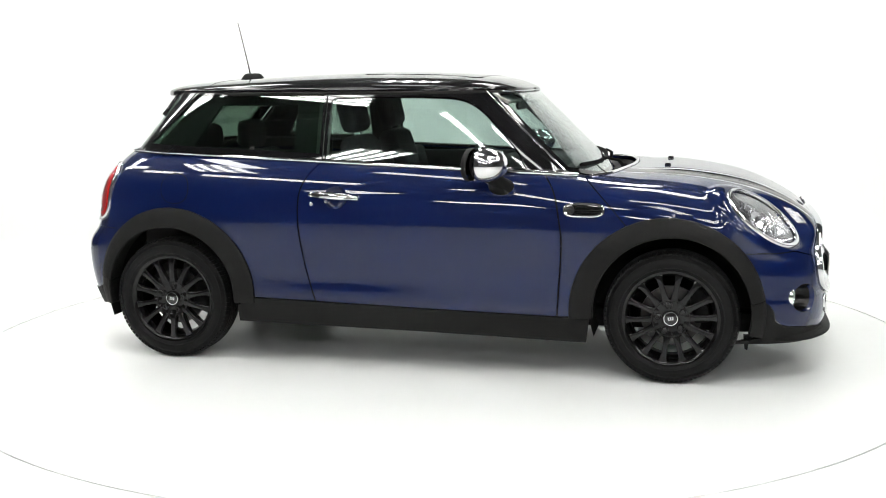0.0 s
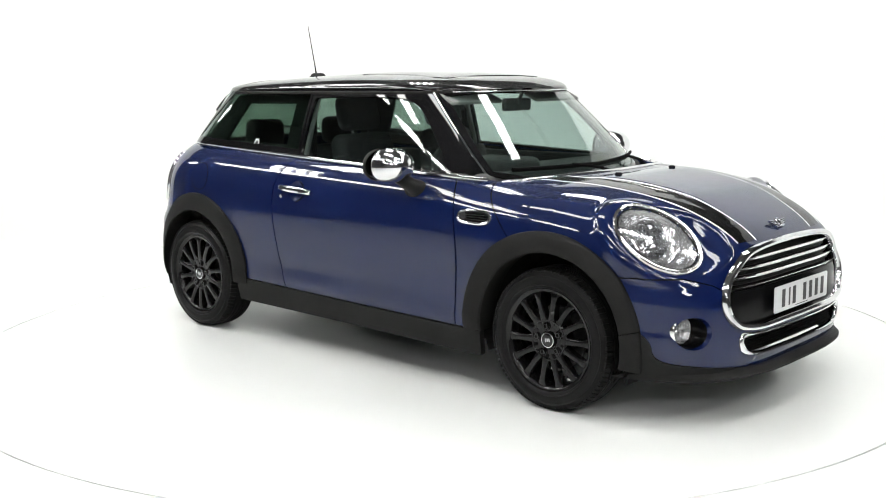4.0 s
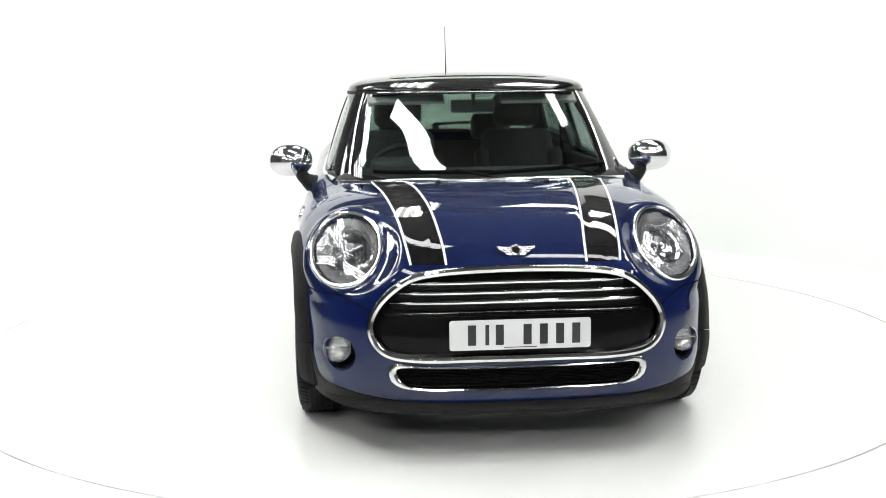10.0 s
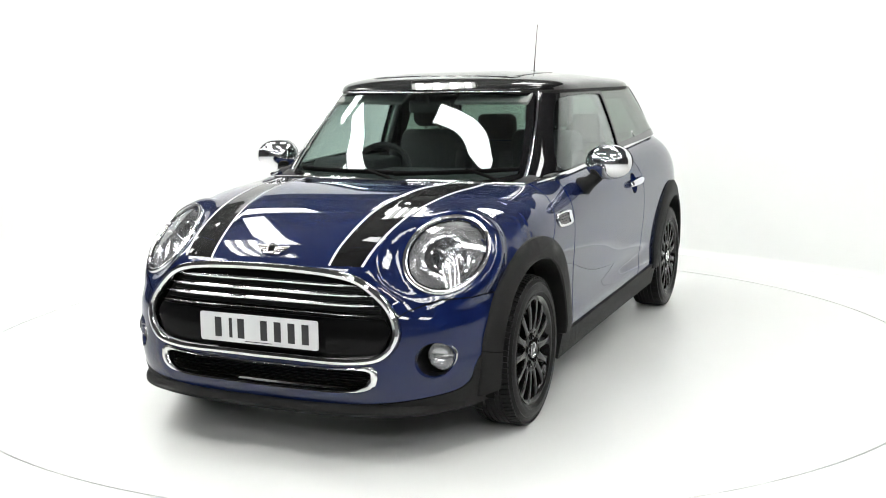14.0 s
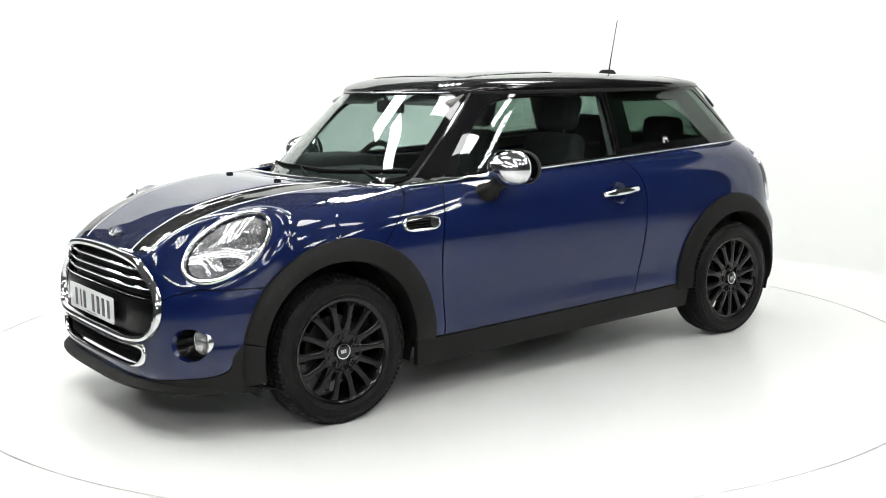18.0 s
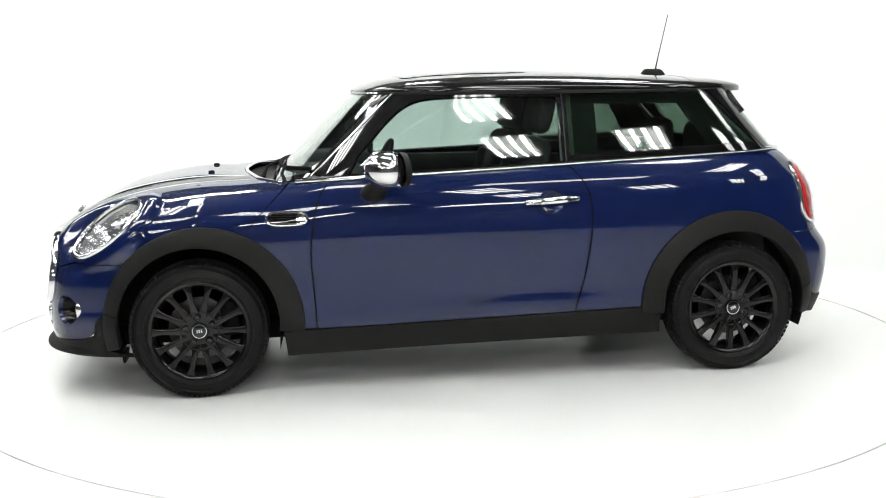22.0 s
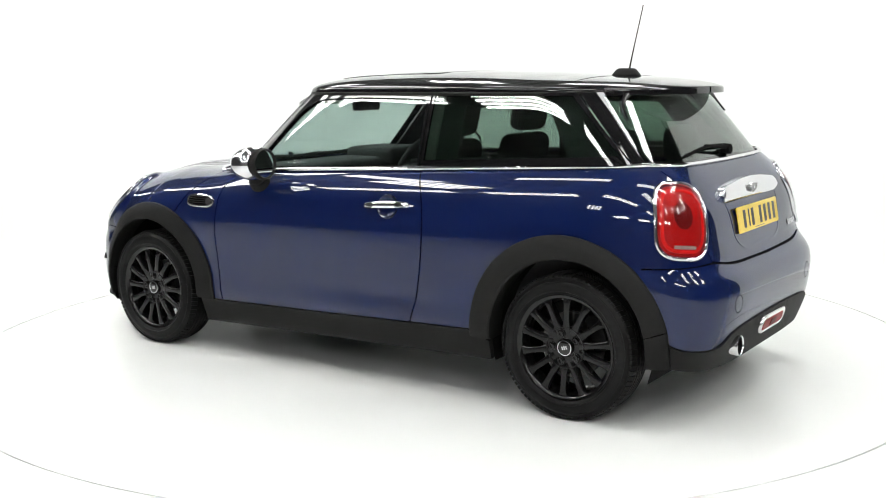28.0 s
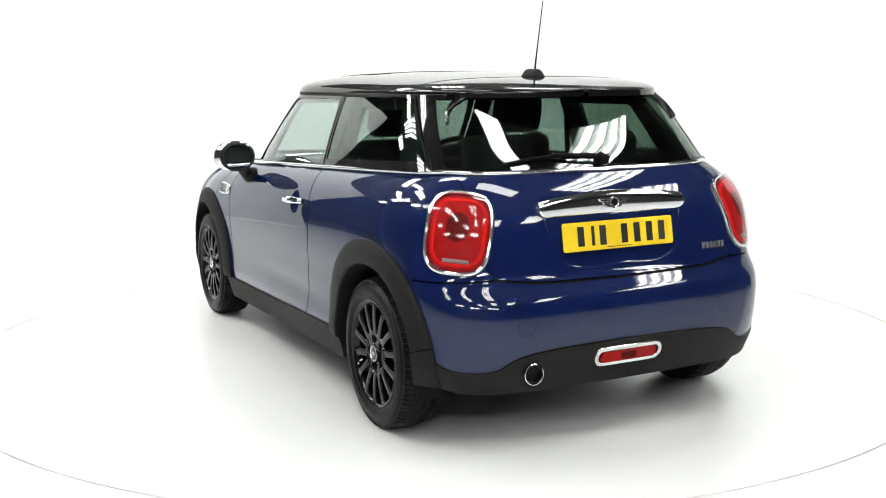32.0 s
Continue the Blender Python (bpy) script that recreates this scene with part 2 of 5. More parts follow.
def G_cabin(x, y, z):
    df = np.clip((x - cab_f(z) + 0.55) / 0.55, 0, None)
    dr = np.clip((cab_r(z) + 0.5 - x) / 0.5, 0, None)
    k = 1 - df ** 3.1 - dr ** 4.0
    w = cab_w(z) * np.maximum(k, 1e-9) ** np.where(df > 0, 1 / 3.1, 1 / 4.0)
    return np.where(k <= 0, 1.0, np.abs(y) / np.maximum(w, 1e-4) - 1)


def cast(G, o, d, lo, hi):
    """Where rays o + s*d leave the form, between s = lo (inside) and hi (outside)."""
    a, b = np.full(len(o), float(lo)), np.full(len(o), float(hi))
    for _ in range(40):
        m = (a + b) / 2
        p = o + d * m[:, None]
        out = G(p[:, 0], p[:, 1], p[:, 2]) > 0
        b = np.where(out, m, b)
        a = np.where(out, a, m)
    return o + d * a[:, None]


class Chart:
    """Maps flat (u, v) onto a form, by rays along one way."""

    def __init__(self, G, o, eu, ev, way, lo, hi):
        self.G, self.o, self.eu, self.ev, self.way, self.lo, self.hi = G, np.array(o, float), np.array(eu, float), np.array(ev, float), np.array(way, float), lo, hi

    def points(self, uv):
        uv = np.atleast_2d(uv)
        o = self.o + uv[:, :1] * self.eu + uv[:, 1:2] * self.ev
        return cast(self.G, o, np.tile(self.way, (len(o), 1)), self.lo, self.hi)

    def both(self, uv):
        uv = np.atleast_2d(uv)
        e = 0.004
        du = self.points(uv + (e, 0)) - self.points(uv - (e, 0))
        dv = self.points(uv + (0, e)) - self.points(uv - (0, e))
        n = np.cross(du, dv)
        n /= np.linalg.norm(n, axis=1)[:, None] + 1e-12
        n[(n @ self.way) < 0] *= -1
        return self.points(uv), n


X, Y, Z = np.eye(3)
SIDE = Chart(G_body, (0, 0, 0), X, Z, Y, 0.02, 1.1)       # (x, z), the left flank
FRONT = Chart(G_body, (0, 0, 0), Y, Z, X, 0.9, 2.3)       # (y, z)
REAR = Chart(G_body, (0, 0, 0), Y, Z, -X, 0.6, 2.3)       # (y, z)
TOP = Chart(G_body, (0, 0, 0.5), X, Y, Z, 0.0, 1.0)       # (x, y)
CSIDE = Chart(G_cabin, (0, 0, 0), X, Z, Y, 0.02, 1.1)
CFRONT = Chart(G_cabin, (0, 0, 0), Y, Z, X, -0.4, 2.0)
CREAR = Chart(G_cabin, (0, 0, 0), Y, Z, -X, 0.6, 2.3)


def sheet(pieces, thick=0.012, mirror=False, lift=0.0, cut=None):
    """One panel from flat pieces (chart, outline, holes, res), laid on the forms, with thickness."""
    V, F, N = [], [], []
    for chart, outline, holes, res in pieces:
        uv, f = fill(outline, holes, res)
        p, n = chart.both(uv)
        if cut is not None:
            f = f[~cut(p[f].mean(1))]
        k = sum(map(len, V))
        t = p[f]
        fn = np.cross(t[:, 1] - t[:, 0], t[:, 2] - t[:, 0])
        flip = (fn * n[f[:, 0]]).sum(1) < 0
        f = np.where(flip[:, None], f[:, ::-1], f)
        V.append(p + n * lift), N.append(n), F.append(f + k)
    V, N, F = np.vstack(V), np.vstack(N), np.vstack(F)
    # weld seams
    key, first, new_of = {}, [], np.zeros(len(V), int)
    for i, p in enumerate(np.round(V / 0.0004).astype(int)):
        kk = tuple(p)
        if kk not in key:
            key[kk] = len(first)
            first.append(i)
        new_of[i] = key[kk]
    V, N, F = V[first], N[first], new_of[F]
    F = F[(F[:, 0] != F[:, 1]) & (F[:, 1] != F[:, 2]) & (F[:, 0] != F[:, 2])]
    used = np.unique(F)
    re = np.full(len(V), -1)
    re[used] = np.arange(len(used))
    V, N, F = V[used], N[used], re[F]
    if mirror:
        V, N, F = V * (1, -1, 1), N * (1, -1, 1), F[:, ::-1]
    n = len(V)
    count = {}
    for t in F:
        for a, b in ((t[0], t[1]), (t[1], t[2]), (t[2], t[0])):
            count[(a, b)] = 1
    rim = [(a, b) for a, b in count if (b, a) not in count]
    faces = [tuple(t) for t in F] + [tuple(t[::-1] + n) for t in F]
    loops = [N[i] for t in F for i in t] + [-N[i] for t in F for i in t[::-1]]
    VV = np.vstack([V, V - N * thick])
    edge = []
    for a, b in rim:
        k = 2 * n + len(edge)
        edge += [VV[b], VV[a], VV[a + n], VV[b + n]]
        faces.append((k, k + 1, k + 2, k + 3))
        q = np.cross(VV[a] - VV[b], VV[a + n] - VV[b])
        q /= np.linalg.norm(q) + 1e-12
        loops += [q] * 4
    VV = np.vstack([VV, edge])
    return mesh_of("panel", VV, faces, loops)


def sweep(pts, nrm, width, height, closed=False, sink=0.3, name="trim"):
    """A rounded strip along a line that lies on a surface."""
    P, N = np.array(pts, float), np.array(nrm, float)
    n = len(P)
    T = np.roll(P, -1, 0) - np.roll(P, 1, 0) if closed else np.gradient(P, axis=0)
    T /= np.linalg.norm(T, axis=1)[:, None] + 1e-12
    B = np.cross(N, T)
    B /= np.linalg.norm(B, axis=1)[:, None] + 1e-12
    sec = [(-0.5, -sink), (-0.5, 0.35), (-0.36, 0.8), (0, 1.0), (0.36, 0.8), (0.5, 0.35), (0.5, -sink)]
    w = np.broadcast_to(width, (n,))
    V = np.vstack([P + B * (a * w)[:, None] + N * (b * height) for a, b in sec])
    k, F = len(sec), []
    last = n if closed else n - 1
    for j in range(k):
        j2 = (j + 1) % k
        for i in range(last):
            i2 = (i + 1) % n
            F.append((j * n + i, j * n + i2, j2 * n + i2, j2 * n + i))
    if not closed:
        F.append([j * n for j in range(k)])
        F.append([j * n + n - 1 for j in range(k)][::-1])
    bm = bmesh.new()
    vs = [bm.verts.new(v) for v in V]
    for f in F:
        bm.faces.new([vs[i] for i in f])
    return bm


def trim_on(chart, uv, width, height, closed=False, mirror=False, lift=0.0):
    p, n = chart.both(uv)
    p = p + n * lift
    if mirror:
        p, n = p * (1, -1, 1), n * (1, -1, 1)
    return sweep(p, n, width, height, closed)


def lathe(profile, n=48, axis="y"):
    """Turns (radius, along) round the y axis."""
    bm = bmesh.new()
    rings = []
    for r, a in profile:
        if r < 1e-5:
            rings.append([bm.verts.new((0, a, 0))])
        else:
            rings.append([bm.verts.new((r * math.cos(2 * math.pi * i / n), a, r * math.sin(2 * math.pi * i / n))) for i in range(n)])
    for A, B in zip(rings[:-1], rings[1:]):
        for i in range(n):
            q = [A[i % len(A)], A[(i + 1) % len(A)], B[(i + 1) % len(B)], B[i % len(B)]]
            u = []
            for v in q:
                if v not in u:
                    u.append(v)
            if len(u) > 2:
                bm.faces.new(u)
    return bm


def rounded_box(sx, sy, sz, r=0.02, seg=3, at=(0, 0, 0), turn=None, taper=1.0):
    bm = bmesh.new()
    bmesh.ops.create_cube(bm, size=1)
    for v in bm.verts:
        k = taper if v.co.z > 0 else 1.0
        v.co = Vector((v.co.x * sx * k, v.co.y * sy * k, v.co.z * sz))
    if r > 0:
        bmesh.ops.bevel(bm, geom=bm.edges[:], offset=r, segments=seg, profile=0.5, affect="EDGES")
    m = Matrix.Translation(at) @ (turn if turn else Matrix())
    bmesh.ops.transform(bm, matrix=m, verts=bm.verts)
    return bm


def tube(pts, radius, n=8):
    P = np.array(pts, float)
    T = np.gradient(P, axis=0)
    bm = bmesh.new()
    rings = []
    rad = np.broadcast_to(radius, (len(P),))
    for p, t, r in zip(P, T, rad):
        t = Vector(t).normalized()
        a = t.cross(Vector((0.3, 0.5, 0.81))).normalized()
        b = t.cross(a)
        rings.append([bm.verts.new(Vector(p) + (a * math.cos(2 * math.pi * i / n) + b * math.sin(2 * math.pi * i / n)) * r) for i in range(n)])
    for A, B in zip(rings[:-1], rings[1:]):
        for i in range(n):
            bm.faces.new((A[i], A[(i + 1) % n], B[(i + 1) % n], B[i]))
    bm.faces.new(rings[0])
    bm.faces.new(rings[-1])
    return bm


def plate_of(outline, depth, to3d):
    """A flat outline with depth; to3d maps (u, v, d)."""
    bm = bmesh.new()
    a = [bm.verts.new(to3d(u, v, 0)) for u, v in outline]
    b = [bm.verts.new(to3d(u, v, depth)) for u, v in outline]
    bm.faces.new(a)
    bm.faces.new(b)
    for i in range(len(a)):
        j = (i + 1) % len(a)
        bm.faces.new((a[i], a[j], b[j], b[i]))
    return bm


def rounded_rect(w, h, r, n=5):
    pts = []
    for cx, cy, a0 in ((w / 2 - r, h / 2 - r, 0), (-w / 2 + r, h / 2 - r, 90), (-w / 2 + r, -h / 2 + r, 180), (w / 2 - r, -h / 2 + r, 270)):
        for i in range(n + 1):
            a = radians(a0 + 90 * i / n)
            pts.append((cx + r * math.cos(a), cy + r * math.sin(a)))
    return pts

# ---- the studio ----
TC = (0.0, 0.04)          # middle of the turntable's rim
TR = 2.515


def disc_ring(r0, r1, z, thick, n=160, at=(0, 0)):
    bm = bmesh.new()
    rows = []
    for r, zz in ((r0, z), (r1, z), (r1, z - thick), (r0, z - thick)):
        rows.append([bm.verts.new((at[0] + r * math.cos(2 * math.pi * i / n), at[1] + r * math.sin(2 * math.pi * i / n), zz)) for i in range(n)])
    for k in range(4):
        A, B = rows[k], rows[(k + 1) % 4]
        for i in range(n):
            bm.faces.new((A[i], A[(i + 1) % n], B[(i + 1) % n], B[i]))
    return bm


floor = tagged(part("floor", disc_ring(TR + 0.0105, 7.4, 0.0, 0.05, at=TC), WHITE_FLOOR), "white glossy painted studio floor around the turntable", "floor", kind="structure")
pit = tagged(part("ground", disc_ring(0.0005, TR + 0.03, -0.045, 0.03, at=TC), GAP), "dark pit floor under the turntable rim", "floor", kind="structure")
bm = lathe([(0.0, 0.0), (1.6, 0.0), (TR - 0.003, 0.0), (TR - 0.0015, -0.0015), (TR - 0.0015, -0.03), (0.0, -0.03)], 160)
bmesh.ops.rotate(bm, matrix=Matrix.Rotation(radians(90), 3, "X"), verts=bm.verts)
turntable = tagged(new("turntable"), "white glossy round turntable disc with a thin dark rim gap", "turntable")
part("deck", bm, WHITE_FLOOR, turntable)
part("rim", disc_ring(TR - 0.0325, TR - 0.0025, -0.031, 0.012), STEEL, turntable, "steel edge ring under the deck")

bm = disc_ring(7.4, 14.0, -0.004, 0.05, at=TC)
tagged(part("floor_outer", bm, WORKSHOP), "dark grey concrete floor outside the white set", "floor", kind="structure")


def cove(run, top):
    """A white wall along a run, coved at its foot."""
    prof = [(0.05 * math.sin(radians(a)), 0.05 - 0.05 * math.cos(radians(a))) for a in range(0, 91, 15)]
    prof = [(-0.03, -0.004)] + prof[1:] + [(0.06, 1.5), (0.08, top), (0.14, top), (0.14, -0.004)]
    bm = bmesh.new()
    rows = [[bm.verts.new((px + nx * o, py + ny * o, z)) for o, z in prof] for nx, ny, px, py in run]
    for A, B in zip(rows[:-1], rows[1:]):
        for k in range(len(prof)):
            k2 = (k + 1) % len(prof)
            bm.faces.new((A[k], B[k], B[k2], A[k2]))
    bm.faces.new(rows[0])
    bm.faces.new(rows[-1])
    return bm


k = math.sqrt(0.5)
back_run = [(k, k, 4.50 - y, y) for y in np.linspace(0.10, 2.75, 30)]
back_run += [(math.sin(radians(45 - a)), math.cos(radians(45 - a)), 0.933 + 1.159 * math.sin(radians(45 - a)), 2.191 + 1.159 * math.cos(radians(45 - a))) for a in np.linspace(8, 45, 14)]
back_run += [(0.0, 1.0, x, 3.35) for x in np.linspace(0.7, -5.2, 40)]
tagged(part("wall_north", cove(back_run, 3.0), WHITE_WALL), "white studio wall with a curved bend and a coved foot", "wall", kind="structure")
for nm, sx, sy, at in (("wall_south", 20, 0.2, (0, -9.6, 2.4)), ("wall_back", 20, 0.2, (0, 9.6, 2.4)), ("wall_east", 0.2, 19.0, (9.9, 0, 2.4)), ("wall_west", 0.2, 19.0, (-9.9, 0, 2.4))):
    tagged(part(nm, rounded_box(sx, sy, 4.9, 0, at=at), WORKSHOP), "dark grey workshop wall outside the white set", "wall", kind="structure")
# Low screen added out of view, only to set what the flanks reflect.
tagged(part("added_screen_south", rounded_box(13.0, 0.08, 1.8, 0.01, 1, at=(0, -7.6, 0.9)), WORKSHOP), "dark grey low screen added unseen behind the viewpoint for reflections", "wall", kind="structure")
tagged(part("ceiling", rounded_box(20, 19.4, 0.2, 0, at=(0, 0, 4.75)), CEILING), "dark grey workshop ceiling sheet", "ceiling", kind="structure")
for i in range(5):
    bm = rounded_box(19.6, 0.14, 0.26, 0.01, 1, at=(0, -7.0 + 3.1 * i, 4.5))
    tagged(part("roof_beam", bm, BEAM), "grey steel beam under the ceiling", "beam", "roof beams", "structure")


def tube_bank(x, y, z, turn, length=1.3, count=4, gap=0.17, radius=0.034):
    """A ceiling fitting with parallel glowing tubes."""
    ob = new("tube_light")
    ob.matrix_basis = pose(x, y, z, 0, 0, turn)
    part("housing", rounded_box(length + 0.08, gap * count + 0.04, 0.05, 0.008, 1, at=(0, 0, 0.06)), BEAM, ob)
    part("reflector", rounded_box(length + 0.04, gap * count, 0.012, 0.003, 1, at=(0, 0, 0.028)), WHITE_WALL, ob, "white reflector tray")
    for i in range(count):
        bm = lathe([(0.0, -length / 2), (radius, -length / 2), (radius, length / 2), (0.0, length / 2)], 10)
        bmesh.ops.rotate(bm, matrix=Matrix.Rotation(radians(90), 3, "Z"), verts=bm.verts)
        bmesh.ops.translate(bm, vec=(0, (i - (count - 1) / 2) * gap, 0), verts=bm.verts)
        part("tube", bm, TUBE, ob)
    for s in (-1, 1):
        part("hanger", tube([(s * length * 0.4, 0, 0.08), (s * length * 0.4, 0, 4.66 - z)], 0.006, 6), BEAM, ob)
    return tagged(ob, "bank of bright parallel tubes hung under the ceiling, some banks added as fill", "ceiling light", "tube banks")


# Wider banks, most added unseen to fill walls, floor and the car's front.
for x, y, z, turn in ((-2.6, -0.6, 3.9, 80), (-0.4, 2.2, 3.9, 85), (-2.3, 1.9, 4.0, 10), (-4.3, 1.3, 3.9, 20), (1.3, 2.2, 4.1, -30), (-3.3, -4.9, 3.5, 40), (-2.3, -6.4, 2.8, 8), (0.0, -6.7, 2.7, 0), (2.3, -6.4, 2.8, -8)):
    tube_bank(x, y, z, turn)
# slanting rows of narrower banks over and before the car
for x, y, turn, length in ((1.25, -3.45, -61, 1.3), (2.25, -5.40, -63, 1.4), (0.95, -6.35, -58, 1.1), (-0.70, -4.0, -58, 2.2), (-2.75, -2.35, -35, 1.5), (-4.1, -1.15, -42, 1.4), (3.45, -4.9, -59, 1.3), (4.6, -4.0, -53, 1.3), (1.75, 0.5, -40, 1.3), (2.95, -1.15, 88, 1.3), (4.2, -1.85, -45, 1.3), (-5.0, 0.95, -49, 3.0), (-7.7, 3.7, -49, 1.6), (5.3, -2.85, -54, 1.2)):
    tube_bank(x, y, 3.9, turn, length, 4, 0.12, 0.025)

soft = new("soft_box")
soft.matrix_basis = pose(-0.45, -0.75, 3.6, 0, 0, 138)
part("housing", rounded_box(1.46, 0.32, 0.16, 0.02, 2, at=(0, 0, 0.09)), BEAM, soft)
part("diffuser", rounded_box(1.4, 0.26, 0.02, 0.004, 1), SOFT, soft, "glowing white diffuser panel")
for s in (-1, 1):
    part("hanger", tube([(s * 0.6, 0, 0.15), (s * 0.6, 0, 1.06)], 0.008, 6), BEAM, soft)
tagged(soft, "long white glowing soft box hung over the car", "studio light", "soft boxes")
copy_thing(soft, pose(-2.1, 0.3, 3.7, 0, 0, 95))
copy_thing(soft, pose(1.45, -2.0, 3.7, 0, 0, -8))

# ---- the car: x ahead, y to its left, z up; middle of the wheelbase on the ground ----
car = tagged(new("car"), "dark blue metallic three-door hatchback with black roof and black alloy wheels", "car")
FA, RA = (1.225, 0.325, 0.445), (-1.232, 0.333, 0.442)     # outer circles of the wheel-arch trims: x, z, radius
FW, RW = (1.2475, 0.306), (-1.2475, 0.306)                # wheel centres


def belt_z(x):
    return 0.981 - 0.0430 * (x - 0.05)


def both_sides(name, pieces, mat, label="", thick=0.012, lift=0.0, cut=None):
    return [place(name, sheet(pieces, thick, s, lift, cut), mat, car, label) for s in (False, True)]


# lamps that break through the panels
class Oval:
    """An oval on the body: middle, outward way, half width, half height."""

    def __init__(self, middle, way, a, b, lean=0.0):
        self.o = np.array(middle, float)
        n = np.array(way, float)
        self.n = n / np.linalg.norm(n)
        u = np.cross(Z, self.n)
        u /= np.linalg.norm(u)
        v = np.cross(self.n, u)
        c, s = math.cos(radians(lean)), math.sin(radians(lean))
        self.u, self.v, self.a, self.b = c * u + s * v, -s * u + c * v, a, b
        self.chart = Chart(G_body, self.o, self.u, self.v, self.n, -0.35, 0.35)

    def rim(self, k=1.0, n=56, power=2.0):
        a = np.linspace(0, 2 * np.pi, n, endpoint=False)
        c, s = np.cos(a), np.sin(a)
        return np.stack([k * self.a * np.sign(c) * np.abs(c) ** (2 / power), k * self.b * np.sign(s) * np.abs(s) ** (2 / power)], 1)

    def holds(self, p, k):
        q = p - self.o
        return ((q @ self.u) / self.a) ** 2 + ((q @ self.v) / self.b) ** 2 < k * k


HEAD = Oval(LAMP_AT, LAMP_WAY, LAMP_A, LAMP_B, LAMP_LEAN)
FOG = Oval((1.80, 0.642, 0.392), (0.90, 0.42, 0.0), 0.074, 0.066)


def lamp_cut(p):
    q = np.stack([p[:, 0], np.abs(p[:, 1]), p[:, 2]], 1)
    near = q[:, 0] > 1.3
    return near & HEAD.holds(q, 0.90)


# panel lines in the flank (x, z)
door_front = curve([(0.640, belt_z(0.640)), (0.690, 0.894), (0.727, 0.765), (0.738, 0.690), (0.734, 0.495), (0.722, 0.296)])
door_rear = curve([(-0.455, belt_z(-0.455)), (-0.525, 0.890), (-0.541, 0.787), (-0.539, 0.684), (-0.522, 0.554), (-0.494, 0.423), (-0.463, 0.325)])
belt_line = lambda a, b: line([(a, belt_z(a)), (b, belt_z(b))], 0.03)
CUP = np.array([(-0.352, 0.838)]) + np.array([(0.060 * math.cos(a), 0.054 * math.sin(a)) for a in np.linspace(0, 2 * math.pi, 36, endpoint=False)])
door = both_sides("door", [(SIDE, join(door_front[::-1], belt_line(0.640, -0.455), door_rear, line([(-0.463, 0.325), (0.095, 0.310), (0.722, 0.296)], 0.03)), [CUP], 0.03)], PAINT)
GAPX = np.array([0.008, 0])
af = lambda a0, a1: arc(*FA, a0, a1)
ar = lambda a0, a1: arc(*RA, a0, a1)
hood_edge = curve([(0.648, belt_z(0.645)), (0.76, 0.948), (0.887, 0.937), (1.03, 0.922), (1.29, 0.903), (1.45, 0.878), (1.53, 0.858), (1.62, 0.815)])
ang = math.degrees(math.asin((0.607 - FA[1]) / FA[2]))
bx = FA[0] + FA[2] * math.cos(radians(ang))
adiag = 114.6
diag = curve([(0.830, 0.9425), (0.885, 0.893), (0.955, 0.825), (FA[0] + FA[2] * math.cos(radians(adiag)), FA[1] + FA[2] * math.sin(radians(adiag)))])
he_rear = np.array([q for q in hood_edge if q[0] < 0.822])
he_front = np.array([q for q in hood_edge if q[0] > 0.842])
wing = both_sides("front_wing", [(SIDE, join(he_rear, diag - GAPX / 2, af(adiag + 0.8, 183.5), line([(FA[0] - FA[2], 0.297), (0.727, 0.296)]), door_front[::-1] + GAPX), [], 0.022)], PAINT)
flank = both_sides("bonnet_flank", [(SIDE, join(he_front, line([(1.62, 0.815), (1.62, 0.610)], 0.02), line([(1.62, 0.610), (bx, 0.610)], 0.02), af(ang + 0.4, adiag - 0.4), diag[::-1] + GAPX / 2), [], 0.014)], PAINT, cut=lamp_cut)

# bonnet: a top piece and a nose piece that meet in one seam
side_pts = SIDE.points(hood_edge)
keep = side_pts[:, 0] > 0.86
edge_xy = side_pts[keep][:, :2] - (0, 0.0006)
hood_rear = curve([(edge_xy[0][0], edge_xy[0][1]), (0.955, 0.56), (1.005, 0.40), (1.035, 0.20), (1.045, 0.0), (1.035, -0.20), (1.005, -0.40), (0.955, -0.56), (edge_xy[0][0], -edge_xy[0][1])])
mirror2 = lambda q: (q * (1, -1))[::-1]
seam = curve([(edge_xy[-1][0], edge_xy[-1][1]), (1.70, 0.575), (1.80, 0.42), (1.845, 0.20), (1.855, 0.0), (1.845, -0.20), (1.80, -0.42), (1.70, -0.575), (edge_xy[-1][0], -edge_xy[-1][1])])
seam_yz = TOP.points(seam)[:, 1:]
half_ring = curve([(0.0, 0.722), (0.20, 0.718), (0.32, 0.709), (0.415, 0.686), (0.485, 0.635), (0.535, 0.575), (0.560, 0.510), (0.548, 0.450), (0.508, 0.405), (0.44, 0.386), (0.20, 0.380), (0.0, 0.379)], 0.02)
ring_in = join(half_ring, (half_ring * (-1, 1))[::-1])
cut_line = lambda y: 0.607 - 0.36 * np.maximum(0, 0.66 - y)          # top of the bumper in the front view
low = [i for i in range(len(half_ring)) if half_ring[i][1] < cut_line(half_ring[i][0]) and half_ring[i][1] > 0.5]
k0 = low[0]
wing_end = SIDE.points(line([(1.62, 0.815), (1.62, 0.612)], 0.02))[:, 1:]
bl = np.stack([np.linspace(wing_end[-1][0], half_ring[k0][0], 9), np.zeros(9)], 1)
bl[:, 1] = np.linspace(wing_end[-1][1], half_ring[k0][1], 9)
bl[1:-1, 1] = cut_line(bl[1:-1, 0]) + 0.003
up = half_ring[:k0 + 1]
